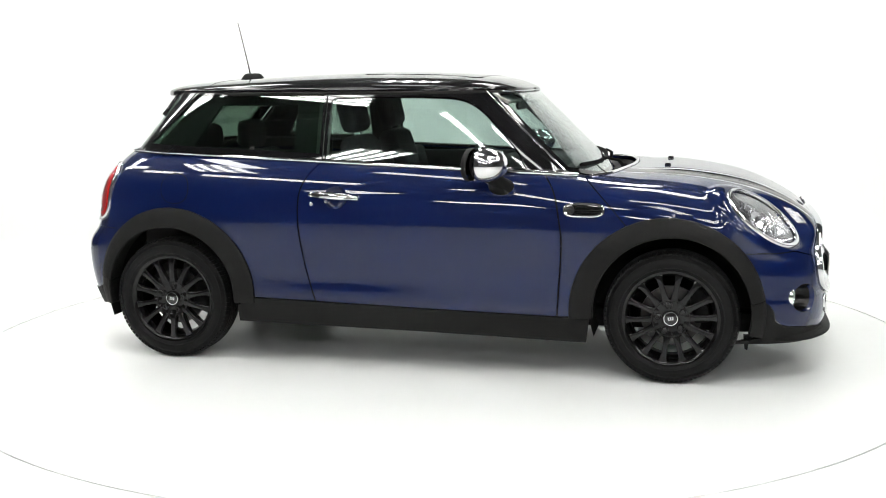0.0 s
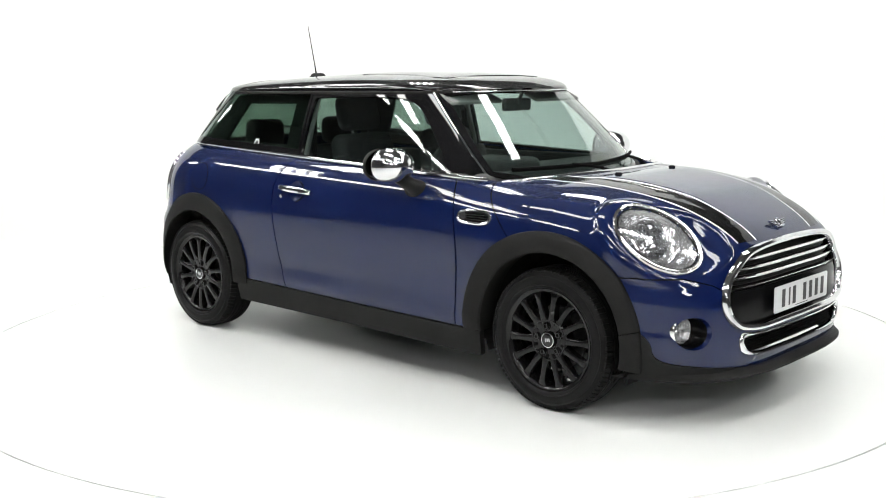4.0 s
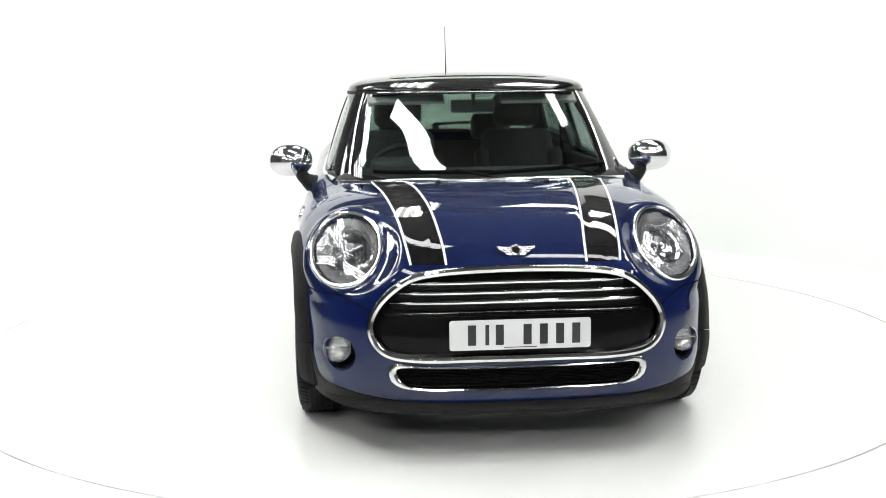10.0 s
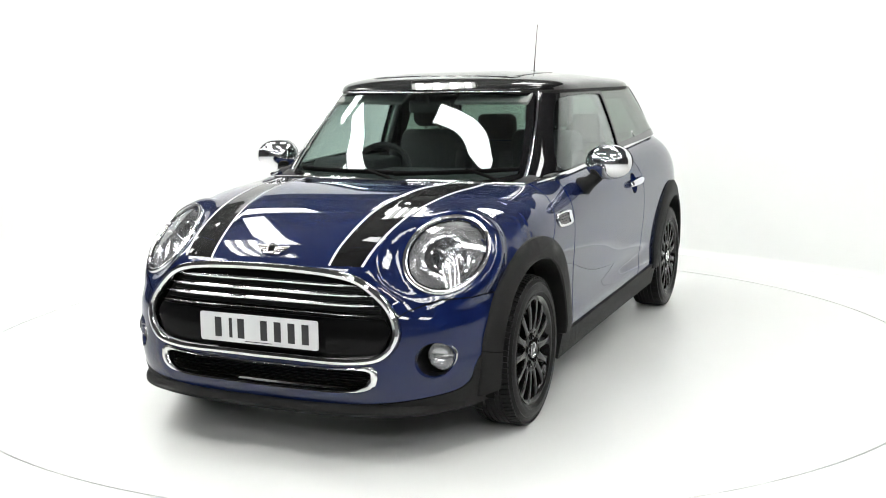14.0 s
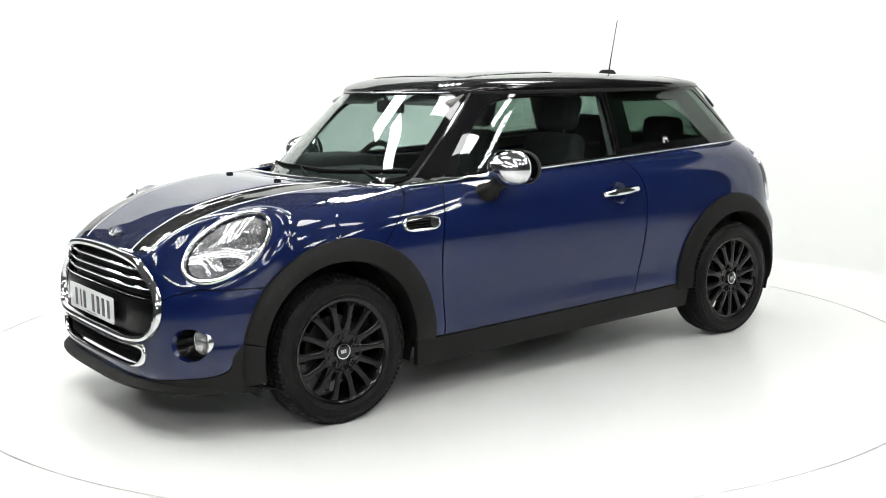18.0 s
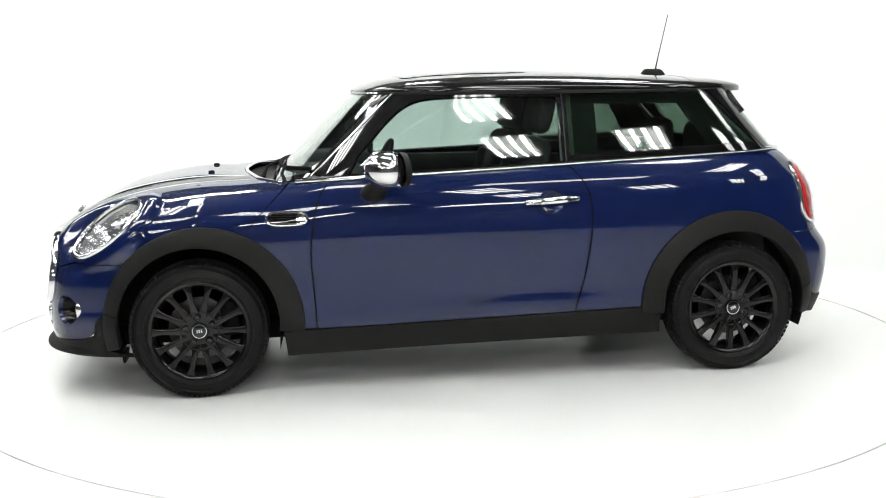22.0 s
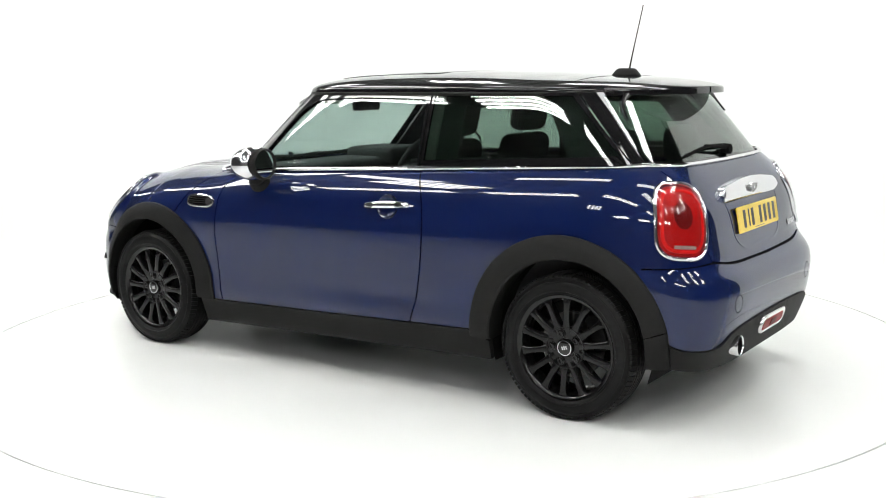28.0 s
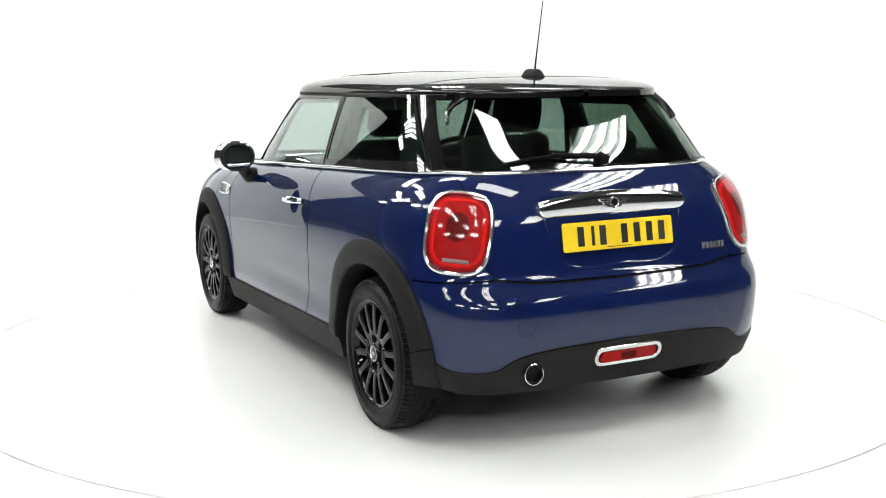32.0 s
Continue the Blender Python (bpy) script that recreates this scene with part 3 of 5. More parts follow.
nose = join(seam_yz[::-1], join(seam_yz[:1], wing_end, bl, up[::-1]), (up * (-1, 1))[1:], (bl * (-1, 1))[::-1], (wing_end * (-1, 1))[::-1])
bonnet = place("bonnet", sheet([(TOP, join(hood_rear[::-1], edge_xy[1:], seam[1:], mirror2(edge_xy)[1:-1]), [], 0.018), (FRONT, nose, [], 0.013)], 0.010, cut=lamp_cut), PAINT, car)

# front bumper skin
bl2 = bl - (0, 0.006)
arch_b = SIDE.points(af(ang - 1.0, 8))
arch_yz = arch_b[:, 1:]
lip_top = curve([(arch_yz[-1][0], arch_yz[-1][1]), (0.758, 0.340), (0.750, 0.302), (0.728, 0.276), (0.68, 0.262), (0.60, 0.250), (0.48, 0.236), (0.30, 0.222), (0.0, 0.216)])
lowhalf = half_ring[k0:]
intake_half = curve([(0.0, 0.362), (0.25, 0.364), (0.42, 0.371), (0.470, 0.362), (0.474, 0.335), (0.450, 0.296), (0.40, 0.278), (0.25, 0.270), (0.0, 0.267)], 0.02)
intake = join(intake_half, (intake_half * (-1, 1))[::-1])
bump_half = join(line([arch_yz[0], bl2[0]]), bl2, lowhalf)
bump = join(arch_yz[::-1], bump_half, (lowhalf * (-1, 1))[::-1][1:], (bl2 * (-1, 1))[::-1], (arch_yz * (-1, 1)), (lip_top * (-1, 1)), lip_top[::-1])
fog_hole = FOG.chart.points(FOG.rim(1.0, 40))[:, 1:]
front_bumper = place("front_bumper", sheet([(FRONT, bump, [intake, fog_hole, fog_hole * (-1, 1)], 0.02)], 0.010, cut=lamp_cut), PAINT, car)

# rear quarter, tailgate, rear bumper
QX = -1.56
rear_edge = lambda z0, z1: line([(QX, z0), (QX, z1)], 0.02)
angr = math.degrees(math.acos((QX - RA[0]) / RA[2]))
zq = RA[1] + RA[2] * math.sin(radians(angr))
qz_top = belt_z(QX)
corner = SIDE.points(rear_edge(0.66, qz_top))[:, 1:]
ge = curve([(0.607, 1.044), (0.60, 0.97), (0.585, 0.86), (0.575, 0.75), (0.56, 0.675)])      # edge of the tailgate (y, z)
corner_piece = join(corner, line([corner[-1], (0.612, 1.044)], 0.02), ge + (0.005, 0), line([(0.565, 0.668), (0.66, 0.664), corner[0]], 0.02))
quarter = both_sides("rear_quarter_panel", [(SIDE, join(door_rear[::-1] - GAPX, belt_line(-0.460, QX), rear_edge(qz_top, 0.66), line([(QX, 0.66), (QX, zq)], 0.02), ar(angr, 0.5),
                    line([(RA[0] + RA[2], 0.333), (-0.468, 0.326)])), [], 0.025), (REAR, corner_piece, [], 0.02)], PAINT)
tail_low = curve([(0.56, 0.672), (0.45, 0.655), (0.25, 0.645), (0.0, 0.642), (-0.25, 0.645), (-0.45, 0.655), (-0.56, 0.672)])
tail_top = curve([(-0.607, 1.044), (-0.40, 1.041), (0.0, 1.040), (0.40, 1.041), (0.607, 1.044)])
tailgate = place("tailgate", sheet([(REAR, join(ge, tail_low, (ge * (-1, 1))[::-1], tail_top), [], 0.022)], 0.010), PAINT, car)
rc = SIDE.points(line([(QX, 0.655), (QX, zq)], 0.02))[:, 1:]
arcr = SIDE.points(ar(angr, 172))[:, 1:]
val_half = curve([(arcr[-1][0], arcr[-1][1]), (0.765, 0.366), (0.735, 0.340), (0.68, 0.329), (0.61, 0.328), (0.56, 0.342), (0.52, 0.368), (0.46, 0.386), (0.30, 0.400), (0.0, 0.404)])
rb_top = curve([(0.0, 0.632), (0.25, 0.635), (0.45, 0.645), (0.56, 0.660), (0.66, 0.659), tuple(rc[0])])
rb = join(rb_top, rc, arcr, val_half, (val_half * (-1, 1))[::-1], (arcr * (-1, 1))[::-1], (rc * (-1, 1))[::-1], (rb_top * (-1, 1))[::-1])
rear_bumper = place("rear_bumper", sheet([(REAR, rb, [], 0.014)], 0.010), PAINT, car)

# black plastic round the foot of the body
sill_top = line([(FA[0] - FA[2] - 0.002, 0.292), (0.722, 0.291), (0.095, 0.305), (-0.463, 0.320), (RA[0] + RA[2], 0.329)], 0.03)
sill_bot = line([(-0.885, 0.205), (0.10, 0.190), (0.86, 0.172)], 0.03)
both_sides("side_sill", [(SIDE, join(sill_top, line([(RA[0] + RA[2], 0.329), (-0.885, 0.29), (-0.885, 0.205)], 0.03), sill_bot, line([(0.86, 0.172), (0.875, 0.29)], 0.03)), [], 0.03)], PLASTIC, "black grained plastic side sill", 0.03, 0.008)


def arch_trim(name, C, W, inner, a0, a1, mirror, n=66):
    """Flared black trim round a wheel: from the skin at its outer edge to proud of the tyre at its inner edge."""
    rows = []
    prof = [(1.0, -0.020, 0), (1.0, 0.004, 0), (0.985, 0.012, 0), (0.80, 0.020, 1), (0.30, 0.026, 1), (0.06, 0.026, 1), (0.0, 0.020, 1), (0.0, -0.02, 1), (0.10, -0.10, 1)]
    for i in range(n + 1):
        a = radians(a0 + (a1 - a0) * i / n)
        po = np.array([C[0] + C[2] * math.cos(a), C[1] + C[2] * math.sin(a)])
        pi = np.array([W[0] + inner * math.cos(a), W[1] + 0.02 + inner * math.sin(a)])
        row = []
        for k, out, _ in prof:
            q = pi + (po - pi) * k
            row.append((q[0], q[1], out))
        rows.append(row)
    R = np.array(rows)
    base = SIDE.points(R[:, :, :2].reshape(-1, 2))[:, 1].reshape(R.shape[:2])
    hub = 0.832 + 0 * base
    blend = np.array([1 - k for k, _, _ in prof])[None, :] * 0.45
    yy = base * (1 - blend) + np.maximum(base, hub) * blend + R[:, :, 2]
    bm = bmesh.new()
    g = [[bm.verts.new((R[i, j, 0], (-1 if mirror else 1) * yy[i, j], R[i, j, 1])) for j in range(R.shape[1])] for i in range(n + 1)]
    for i in range(n):
        for j in range(R.shape[1] - 1):
            bm.faces.new((g[i][j], g[i + 1][j], g[i + 1][j + 1], g[i][j + 1]))
    return part(name, bm, PLASTIC, car, "black grained plastic wheel-arch trim")


for s in (False, True):
    arch_trim("wheel_arch_trim", FA, FW, 0.355, 9.3, 184.5, s)
    arch_trim("bumper_corner_trim", FA, FW, 0.355, -14, 8.8, s, 12)
    arch_trim("wheel_arch_trim", RA, RW, 0.350, -4, 169.6, s)
    arch_trim("bumper_corner_trim", RA, RW, 0.350, 170.1, 190, s, 12)

# chin and rear valance
chin_low = curve([(0.80, 0.190), (0.74, 0.186), (0.62, 0.180), (0.48, 0.182), (0.25, 0.177), (0.0, 0.175)])
arch_c = SIDE.points(af(7.5, -14))[:, 1:]
chin = join(lip_top - (0, 0.004), ((lip_top - (0, 0.004)) * (-1, 1))[::-1], arch_c * (-1, 1), (chin_low * (-1, 1))[1:], chin_low[::-1][:-1], arch_c[::-1])
place("front_chin", sheet([(FRONT, chin, [], 0.025)], 0.02, lift=0.002), PLASTIC, car, "black grained plastic chin")
lip_c = chin_low[chin_low[:, 0] < 0.74]
lip_p, lip_n = FRONT.both(join(lip_c, (lip_c * (-1, 1))[::-1]) + (0, 0.012))
lip_n[:, 2] = 0
lip_n /= np.linalg.norm(lip_n, axis=1)[:, None]
bm = bmesh.new()
rows = []
for q, m in zip(lip_p, lip_n):
    out = 0.004 + 0.044 * (1 - min(1, abs(q[1]) / 0.73) ** 5)
    rows.append([bm.verts.new((q[0] + m[0] * o, q[1] + m[1] * o, q[2] + z)) for o, z in ((-0.012, 0.040), (0.004, 0.038), (out * 0.55, 0.026), (out, 0.010), (out, 0.000), (out - 0.012, -0.006), (-0.012, -0.006))])
for A, B in zip(rows[:-1], rows[1:]):
    for j in range(6):
        bm.faces.new((A[j], B[j], B[j + 1], A[j + 1]))
part("chin_lip", bm, PLASTIC, car, "black plastic splitter lip")
val_low = curve([(0.775, 0.268), (0.70, 0.246), (0.55, 0.234), (0.30, 0.230), (0.0, 0.228)])
arcv = SIDE.points(ar(173, 190))[:, 1:]
va = val_half - (0, 0.004)
valance = join(va, (va * (-1, 1))[::-1], arcv * (-1, 1), (val_low * (-1, 1)), val_low[::-1], arcv[::-1])
place("rear_valance", sheet([(REAR, valance, [], 0.025)], 0.02, lift=0.006), PLASTIC, car, "black grained plastic rear valance")

for s in (1, -1):
    part("air_deflector", plate_of([(1.60, 0.21), (1.575, 0.21), (1.580, 0.160), (1.592, 0.155)], 0.09, lambda a, b, d: Vector((a, s * (0.66 + d), b))), PLASTIC, car, "black rubber air deflector before the wheel")

# floor pan, wheel houses
part("floor_pan", rounded_box(3.3, 1.12, 0.10, 0.03, 2, at=(0.05, 0, 0.24)), DARK, car, "dark underbody")
part("floor_pan", rounded_box(1.55, 1.50, 0.10, 0.03, 2, at=(0.0, 0, 0.25)), DARK, car, "dark underbody")
part("engine_bay_shell", rounded_box(0.9, 1.05, 0.42, 0.05, 2, at=(1.30, 0, 0.50)), DARK, car, "dark engine bay")
part("boot_shell", rounded_box(0.7, 1.05, 0.50, 0.05, 2, at=(-1.35, 0, 0.52)), DARK, car, "dark boot tub")
for s in (1, -1):
    for W in (FW, RW):
        bm = bmesh.new()
        rows = []
        for i in range(25):
            a = radians(-20 + 220 * i / 24)
            rows.append([bm.verts.new((W[0] + 0.375 * math.cos(a), s * y, W[1] + 0.02 + 0.375 * math.sin(a))) for y in (0.50, 0.80)])
        for A, B in zip(rows[:-1], rows[1:]):
            bm.faces.new((A[0], B[0], B[1], A[1]))
        bm.faces.new([r[0] for r in rows])
        part("wheel_house", bm, DARK, car, "dark wheel-house liner")


for s in (False, True):
    for ln in (door_front + GAPX / 2, door_rear - GAPX / 2, diag, line([(1.62, 0.607), (bx, 0.607)])):
        p, n = SIDE.both(ln)
        if s:
            p, n = p * (1, -1, 1), n * (1, -1, 1)
        part("panel_gap", sweep(p - n * 0.012, n, 0.03, 0.002), DARK, car, "dark shut line")
for ch, ln in ((REAR, ge + (0.0025, 0)), (REAR, (ge + (0.0025, 0)) * (-1, 1)), (REAR, tail_low - (0, 0.003)), (FRONT, bl - (0, 0.003)), (FRONT, (bl - (0, 0.003)) * (-1, 1))):
    p, n = ch.both(ln)
    part("panel_gap", sweep(p - n * 0.012, n, 0.03, 0.002), DARK, car, "dark shut line")


# ---- wheels ----
def build_wheel():
    w = new("wheel")
    w.parent = car
    R, r = 0.306, 0.221
    prof = [(r, -0.175), (r + 0.02, -0.187), (R - 0.035, -0.190), (R - 0.014, -0.178), (R - 0.003, -0.150), (R, -0.095), (R - 0.003, -0.045), (R - 0.012, -0.018),
            (R - 0.027, -0.0075), (R - 0.0285, -0.0050), (R - 0.0310, -0.0048), (R - 0.0325, -0.0060), (R - 0.044, -0.0015), (R - 0.055, 0.000), (r + 0.0200, -0.0010), (r + 0.0190, 0.0012), (r + 0.0165, 0.0010), (r + 0.0150, -0.0020), (r + 0.008, -0.005), (r + 0.002, -0.012), (r - 0.004, -0.020)]
    tyre = part("tyre", lathe(prof, 96), TYRE, w)
    # tread blocks at the shoulders and the ribs between
    bm = bmesh.new()
    for i in range(84):
        a = 2 * math.pi * i / 84
        for y0, y1, sk in ((-0.178, -0.142, 0.012), (-0.048, -0.014, -0.012)):
            b = bmesh.new()
            bmesh.ops.create_cube(b, size=1)
            for v in b.verts:
                rr = R - 0.006 + 0.0095 * (v.co.z + 0.5)
                if (v.co.y + 0.5) * (y1 - y0) + y0 > -0.02 or (v.co.y + 0.5) * (y1 - y0) + y0 < -0.17:
                    rr -= 0.009
                yy = y0 + (v.co.y + 0.5) * (y1 - y0)
                aa = a + v.co.x * 0.056 + sk * v.co.y
                v.co = Vector((rr * math.cos(aa), yy, rr * math.sin(aa)))
            me = bpy.data.meshes.new("tmp")
            b.to_mesh(me)
            b.free()
            bm.from_mesh(me)
            bpy.data.meshes.remove(me)
    tread = part("tread", bm, TYRE, w, "tread blocks", smooth=False)
    tagged(tread, kind="stuff")
    for y in (-0.130, -0.108, -0.084, -0.062):
        part("tread_rib", lathe([(R - 0.006, y - 0.007), (R + 0.002, y - 0.006), (R + 0.002, y + 0.006), (R - 0.006, y + 0.007)], 72), TYRE, w)
    rim = [(0.214, -0.175), (0.224, -0.178), (0.224, -0.172), (0.205, -0.160), (0.196, -0.10), (0.198, -0.050), (0.206, -0.030), (0.221, -0.020), (0.2245, -0.013), (0.222, -0.008), (0.214, -0.009), (0.206, -0.016),
           (0.200, -0.028), (0.190, -0.055), (0.186, -0.10), (0.192, -0.160), (0.214, -0.175)]
    part("rim", lathe(rim, 96), RIM, w, "gloss black alloy rim")
    for i in range(14):
        a = 2 * math.pi * (i + 0.25) / 14
        bm = bmesh.new()
        rows = []
        for rr, hw, y, dp in ((0.058, 0.0190, -0.024, 0.040), (0.085, 0.0185, -0.019, 0.042), (0.105, 0.0140, -0.0155, 0.044), (0.135, 0.0122, -0.0135, 0.044), (0.170, 0.0128, -0.0130, 0.040), (0.190, 0.0155, -0.0140, 0.034), (0.203, 0.021, -0.0165, 0.028), (0.211, 0.028, -0.020, 0.022)):
            rows.append([bm.verts.new((rr, yy, zz)) for yy, zz in ((y - dp, -hw * 0.66), (y - 0.011, -hw * 0.94), (y - 0.005, -hw), (y - 0.0016, -hw * 0.92), (y, -hw * 0.70), (y, hw * 0.70), (y - 0.0016, hw * 0.92), (y - 0.005, hw), (y - 0.011, hw * 0.94), (y - dp, hw * 0.66))])
        for A, B in zip(rows[:-1], rows[1:]):
            for j in range(10):
                bm.faces.new((A[j], A[(j + 1) % 10], B[(j + 1) % 10], B[j]))
        bm.faces.new(rows[0])
        bm.faces.new(rows[-1])
        bmesh.ops.rotate(bm, matrix=Matrix.Rotation(-a, 3, "Y"), verts=bm.verts)
        part("spoke", bm, RIM, w, sharp=50)
    part("hub", lathe([(0.0, -0.060), (0.090, -0.060), (0.094, -0.026), (0.088, -0.017), (0.083, -0.0175), (0.078, -0.023), (0.050, -0.0235), (0.040, -0.0245), (0.037, -0.030), (0.0, -0.030)], 48), RIM, w)
    part("centre_cap", lathe([(0.0, -0.0135), (0.025, -0.0135), (0.030, -0.015), (0.0335, -0.020), (0.0335, -0.03)], 40), GLOSS_BLACK, w, "black centre cap")
    part("cap_ring", lathe([(0.0280, -0.0142), (0.0290, -0.0120), (0.0322, -0.0125), (0.0330, -0.0165)], 40), CHROME, w, "chrome cap ring")
    for k in (-0.008, 0.0, 0.008):
        part("cap_emblem", rounded_box(0.0065, 0.001, 0.015, 0.0, at=(k * 1.15, -0.0128, 0)), SATIN, w, "pale emblem mark")
    for i in range(5):
        a = 2 * math.pi * i / 5 + 0.3
        bm = lathe([(0.0, -0.018), (0.0065, -0.018), (0.007, -0.011), (0.0105, -0.011), (0.0125, -0.013), (0.0128, -0.030)], 12)
        bmesh.ops.translate(bm, vec=(0.060 * math.cos(a), 0.0, 0.060 * math.sin(a)), verts=bm.verts)
        part("wheel_bolt", bm, GLOSS_BLACK, w)
        bm = lathe([(0.0138, -0.026), (0.0142, -0.0195), (0.0155, -0.0180), (0.0175, -0.0190), (0.0185, -0.026)], 20)
        bmesh.ops.translate(bm, vec=(0.060 * math.cos(a), 0.0, 0.060 * math.sin(a)), verts=bm.verts)
        part("bolt_well", bm, RIM, w)
    part("brake_disc", lathe([(0.05, -0.085), (0.140, -0.085), (0.140, -0.105), (0.05, -0.105)], 56), STEEL, w, "steel brake disc")
    part("brake_caliper", rounded_box(0.075, 0.07, 0.16, 0.015, 2, at=(-0.135, -0.095, 0.03)), DARK, w)
    return w


wheel = build_wheel()
WY = 0.846
wheel.matrix_basis = pose(FW[0], WY, FW[1], 0, 6, 0)
copy_thing(wheel, pose(RW[0], WY, RW[1], 0, 17, 0))
copy_thing(wheel, pose(FW[0], -WY, FW[1], 0, 10, 180))
copy_thing(wheel, pose(RW[0], -WY, RW[1], 0, -8, 180))

# ---- cabin: pillars, glass, roof ----
TOPZ = 1.338
cb = lambda x: belt_z(x) + 0.004
a_low, a_up = (0.735, 0.955), (0.335, TOPZ)
win = curve([(0.525, 1.045), (0.43, 1.15), (0.34, 1.240), (0.255, 1.292), (0.12, 1.311), (-0.10, 1.314), (-0.30, 1.313), (-0.418, 1.308)], 0.03)
door_glass = join(line([(0.56, cb(0.56) + 0.012), (0.53, 1.025)], 0.03), win, curve([(-0.430, 1.290), (-0.436, 1.15), (-0.440, cb(-0.43) + 0.010)], 0.03), line([(-0.440, cb(-0.440) + 0.010), (0.56, cb(0.56) + 0.012)], 0.03))
frame_out = join(line([(0.735, cb(0.735)), a_up], 0.03), line([a_up, (-0.449, TOPZ)], 0.03), line([(-0.449, TOPZ), (-0.449, cb(-0.449))], 0.03), line([(-0.449, cb(-0.449)), (0.735, cb(0.735))], 0.03))
both_sides("door_window_frame", [(CSIDE, frame_out, [door_glass], 0.03)], GLOSS_BLACK, "gloss black window frame and pillar", 0.02, 0.003)
both_sides("door_window", [(CSIDE, door_glass, [], 0.04)], GLASS, "clear door window", 0.004, -0.004)
quarter_out = join(line([(-0.457, TOPZ), (-1.17, TOPZ)], 0.03), line([(-1.17, TOPZ), (-1.455, cb(-1.455))], 0.03), line([(-1.455, cb(-1.455)), (-0.457, cb(-0.457))], 0.03), line([(-0.457, cb(-0.457)), (-0.457, TOPZ)], 0.03))
quarter_glass = join(line([(-0.470, 1.326), (-1.155, 1.326)], 0.03), line([(-1.155, 1.326), (-1.405, cb(-1.405) + 0.040)], 0.03), line([(-1.405, cb(-1.405) + 0.038), (-0.470, cb(-0.470) + 0.034)], 0.03), line([(-0.470, cb(-0.470) + 0.034), (-0.470, 1.326)], 0.03))
both_sides("quarter_window_border", [(CSIDE, quarter_out, [quarter_glass], 0.03)], GLOSS_BLACK, "black glass border of the rear quarter window", 0.012, 0.002)
both_sides("quarter_window", [(CSIDE, quarter_glass, [], 0.04)], GLASS_DARK, "dark tinted rear quarter window", 0.004, -0.001)

lining_hole = join(line([(-0.62, 1.295), (-1.04, 1.295)], 0.03), line([(-1.04, 1.295), (-1.17, 1.085)], 0.03), line([(-1.17, 1.085), (-0.62, 1.070)], 0.03), line([(-0.62, 1.070), (-0.62, 1.295)], 0.03))
both_sides("quarter_lining", [(CSIDE, quarter_out, [lining_hole], 0.04)], TRIM, "dark inner lining round the quarter window", 0.02, -0.04)

for s in (False, True):
    p, n = CSIDE.both(line([(-0.46, cb(-0.46) + 0.004), (-1.43, cb(-1.43) + 0.004)], 0.05))
    if s:
        p, n = p * (1, -1, 1), n * (1, -1, 1)
    part("window_ledge", sweep(p - n * 0.075, n, 0.056, 0.060), TRIM, car, "dark ledge under the quarter window")

# windscreen between the pillars
apil = CSIDE.points(line([(0.735, 0.958), a_up], 0.03))
ws_edge = apil[:, 1:] - (0.004, 0)
low_ws = curve([tuple(ws_edge[0]), (0.45, 0.925), (0.0, 0.910), (-0.45, 0.925), (-ws_edge[0][0], ws_edge[0][1])], 0.03)
top_ws = curve([(-ws_edge[-1][0], ws_edge[-1][1]), (-0.30, 1.352), (0.0, 1.355), (0.30, 1.352), tuple(ws_edge[-1])], 0.03)
ws_outer = join(ws_edge[::-1], low_ws, ws_edge * (-1, 1), top_ws)
c0 = np.array([0, 1.135])
ws_in = np.array([c0 + (q - c0) * (0.955, 0.905) for q in ws_outer])
place("windscreen_border", sheet([(CFRONT, ws_outer, [ws_in], 0.03)], 0.010, lift=0.002), GLOSS_BLACK, car, "black printed border of the windscreen")
place("windscreen", sheet([(CFRONT, ws_in, [], 0.04)], 0.004), GLASS, car, "clear curved windscreen")
for s in (False, True):
    p, n = CSIDE.both(line([(0.728, 0.962), (a_up[0] - 0.006, a_up[1] - 0.002)], 0.03))
    if s:
        p, n = p * (1, -1, 1), n * (1, -1, 1)
    part("pillar_trim", sweep(p + n * 0.002, n, 0.012, 0.006), CHROME, car, "thin bright pillar trim")

# rear window
rp = CSIDE.points(line([(-1.455, cb(-1.455)), (-1.17, TOPZ)], 0.03))
rw_edge = rp[:, 1:] - (0.004, 0)
low_rw = curve([tuple(rw_edge[0]), (0.45, 1.035), (0.0, 1.045), (-0.45, 1.035), (-rw_edge[0][0], rw_edge[0][1])], 0.03)
top_rw = line([(-rw_edge[-1][0], rw_edge[-1][1]), tuple(rw_edge[-1])], 0.03)
rw_outer = join(rw_edge[::-1], low_rw, rw_edge * (-1, 1), top_rw)
c1 = np.array([0, 1.185])
rw_in = np.array([c1 + (q - c1) * (0.94, 0.90) for q in rw_outer])
place("rear_window_border", sheet([(CREAR, rw_outer, [rw_in], 0.03)], 0.012, lift=0.002), GLOSS_BLACK, car, "black border of the rear window")
place("rear_window", sheet([(CREAR, rw_in, [], 0.04)], 0.004), GLASS_DARK, car, "dark tinted rear window")

# roof shell
roof_h = spline([0.485, 0.385, 0.30, 0.07, -0.28, -0.64, -1.08, -1.38, -1.545], [1.350, 1.390, 1.408, 1.428, 1.436, 1.429, 1.408, 1.384, 1.352])


def roof_w(x):
    f = np.clip((x + 0.066) / 0.556, 0, 1)
    r = np.clip((-0.85 - x) / 0.675, 0, 1)
    return 0.617 * np.maximum(0, 1 - f ** 3.1 - r ** 2.5) ** np.where(f > 0, 1 / 3.1, 1 / 2.5)


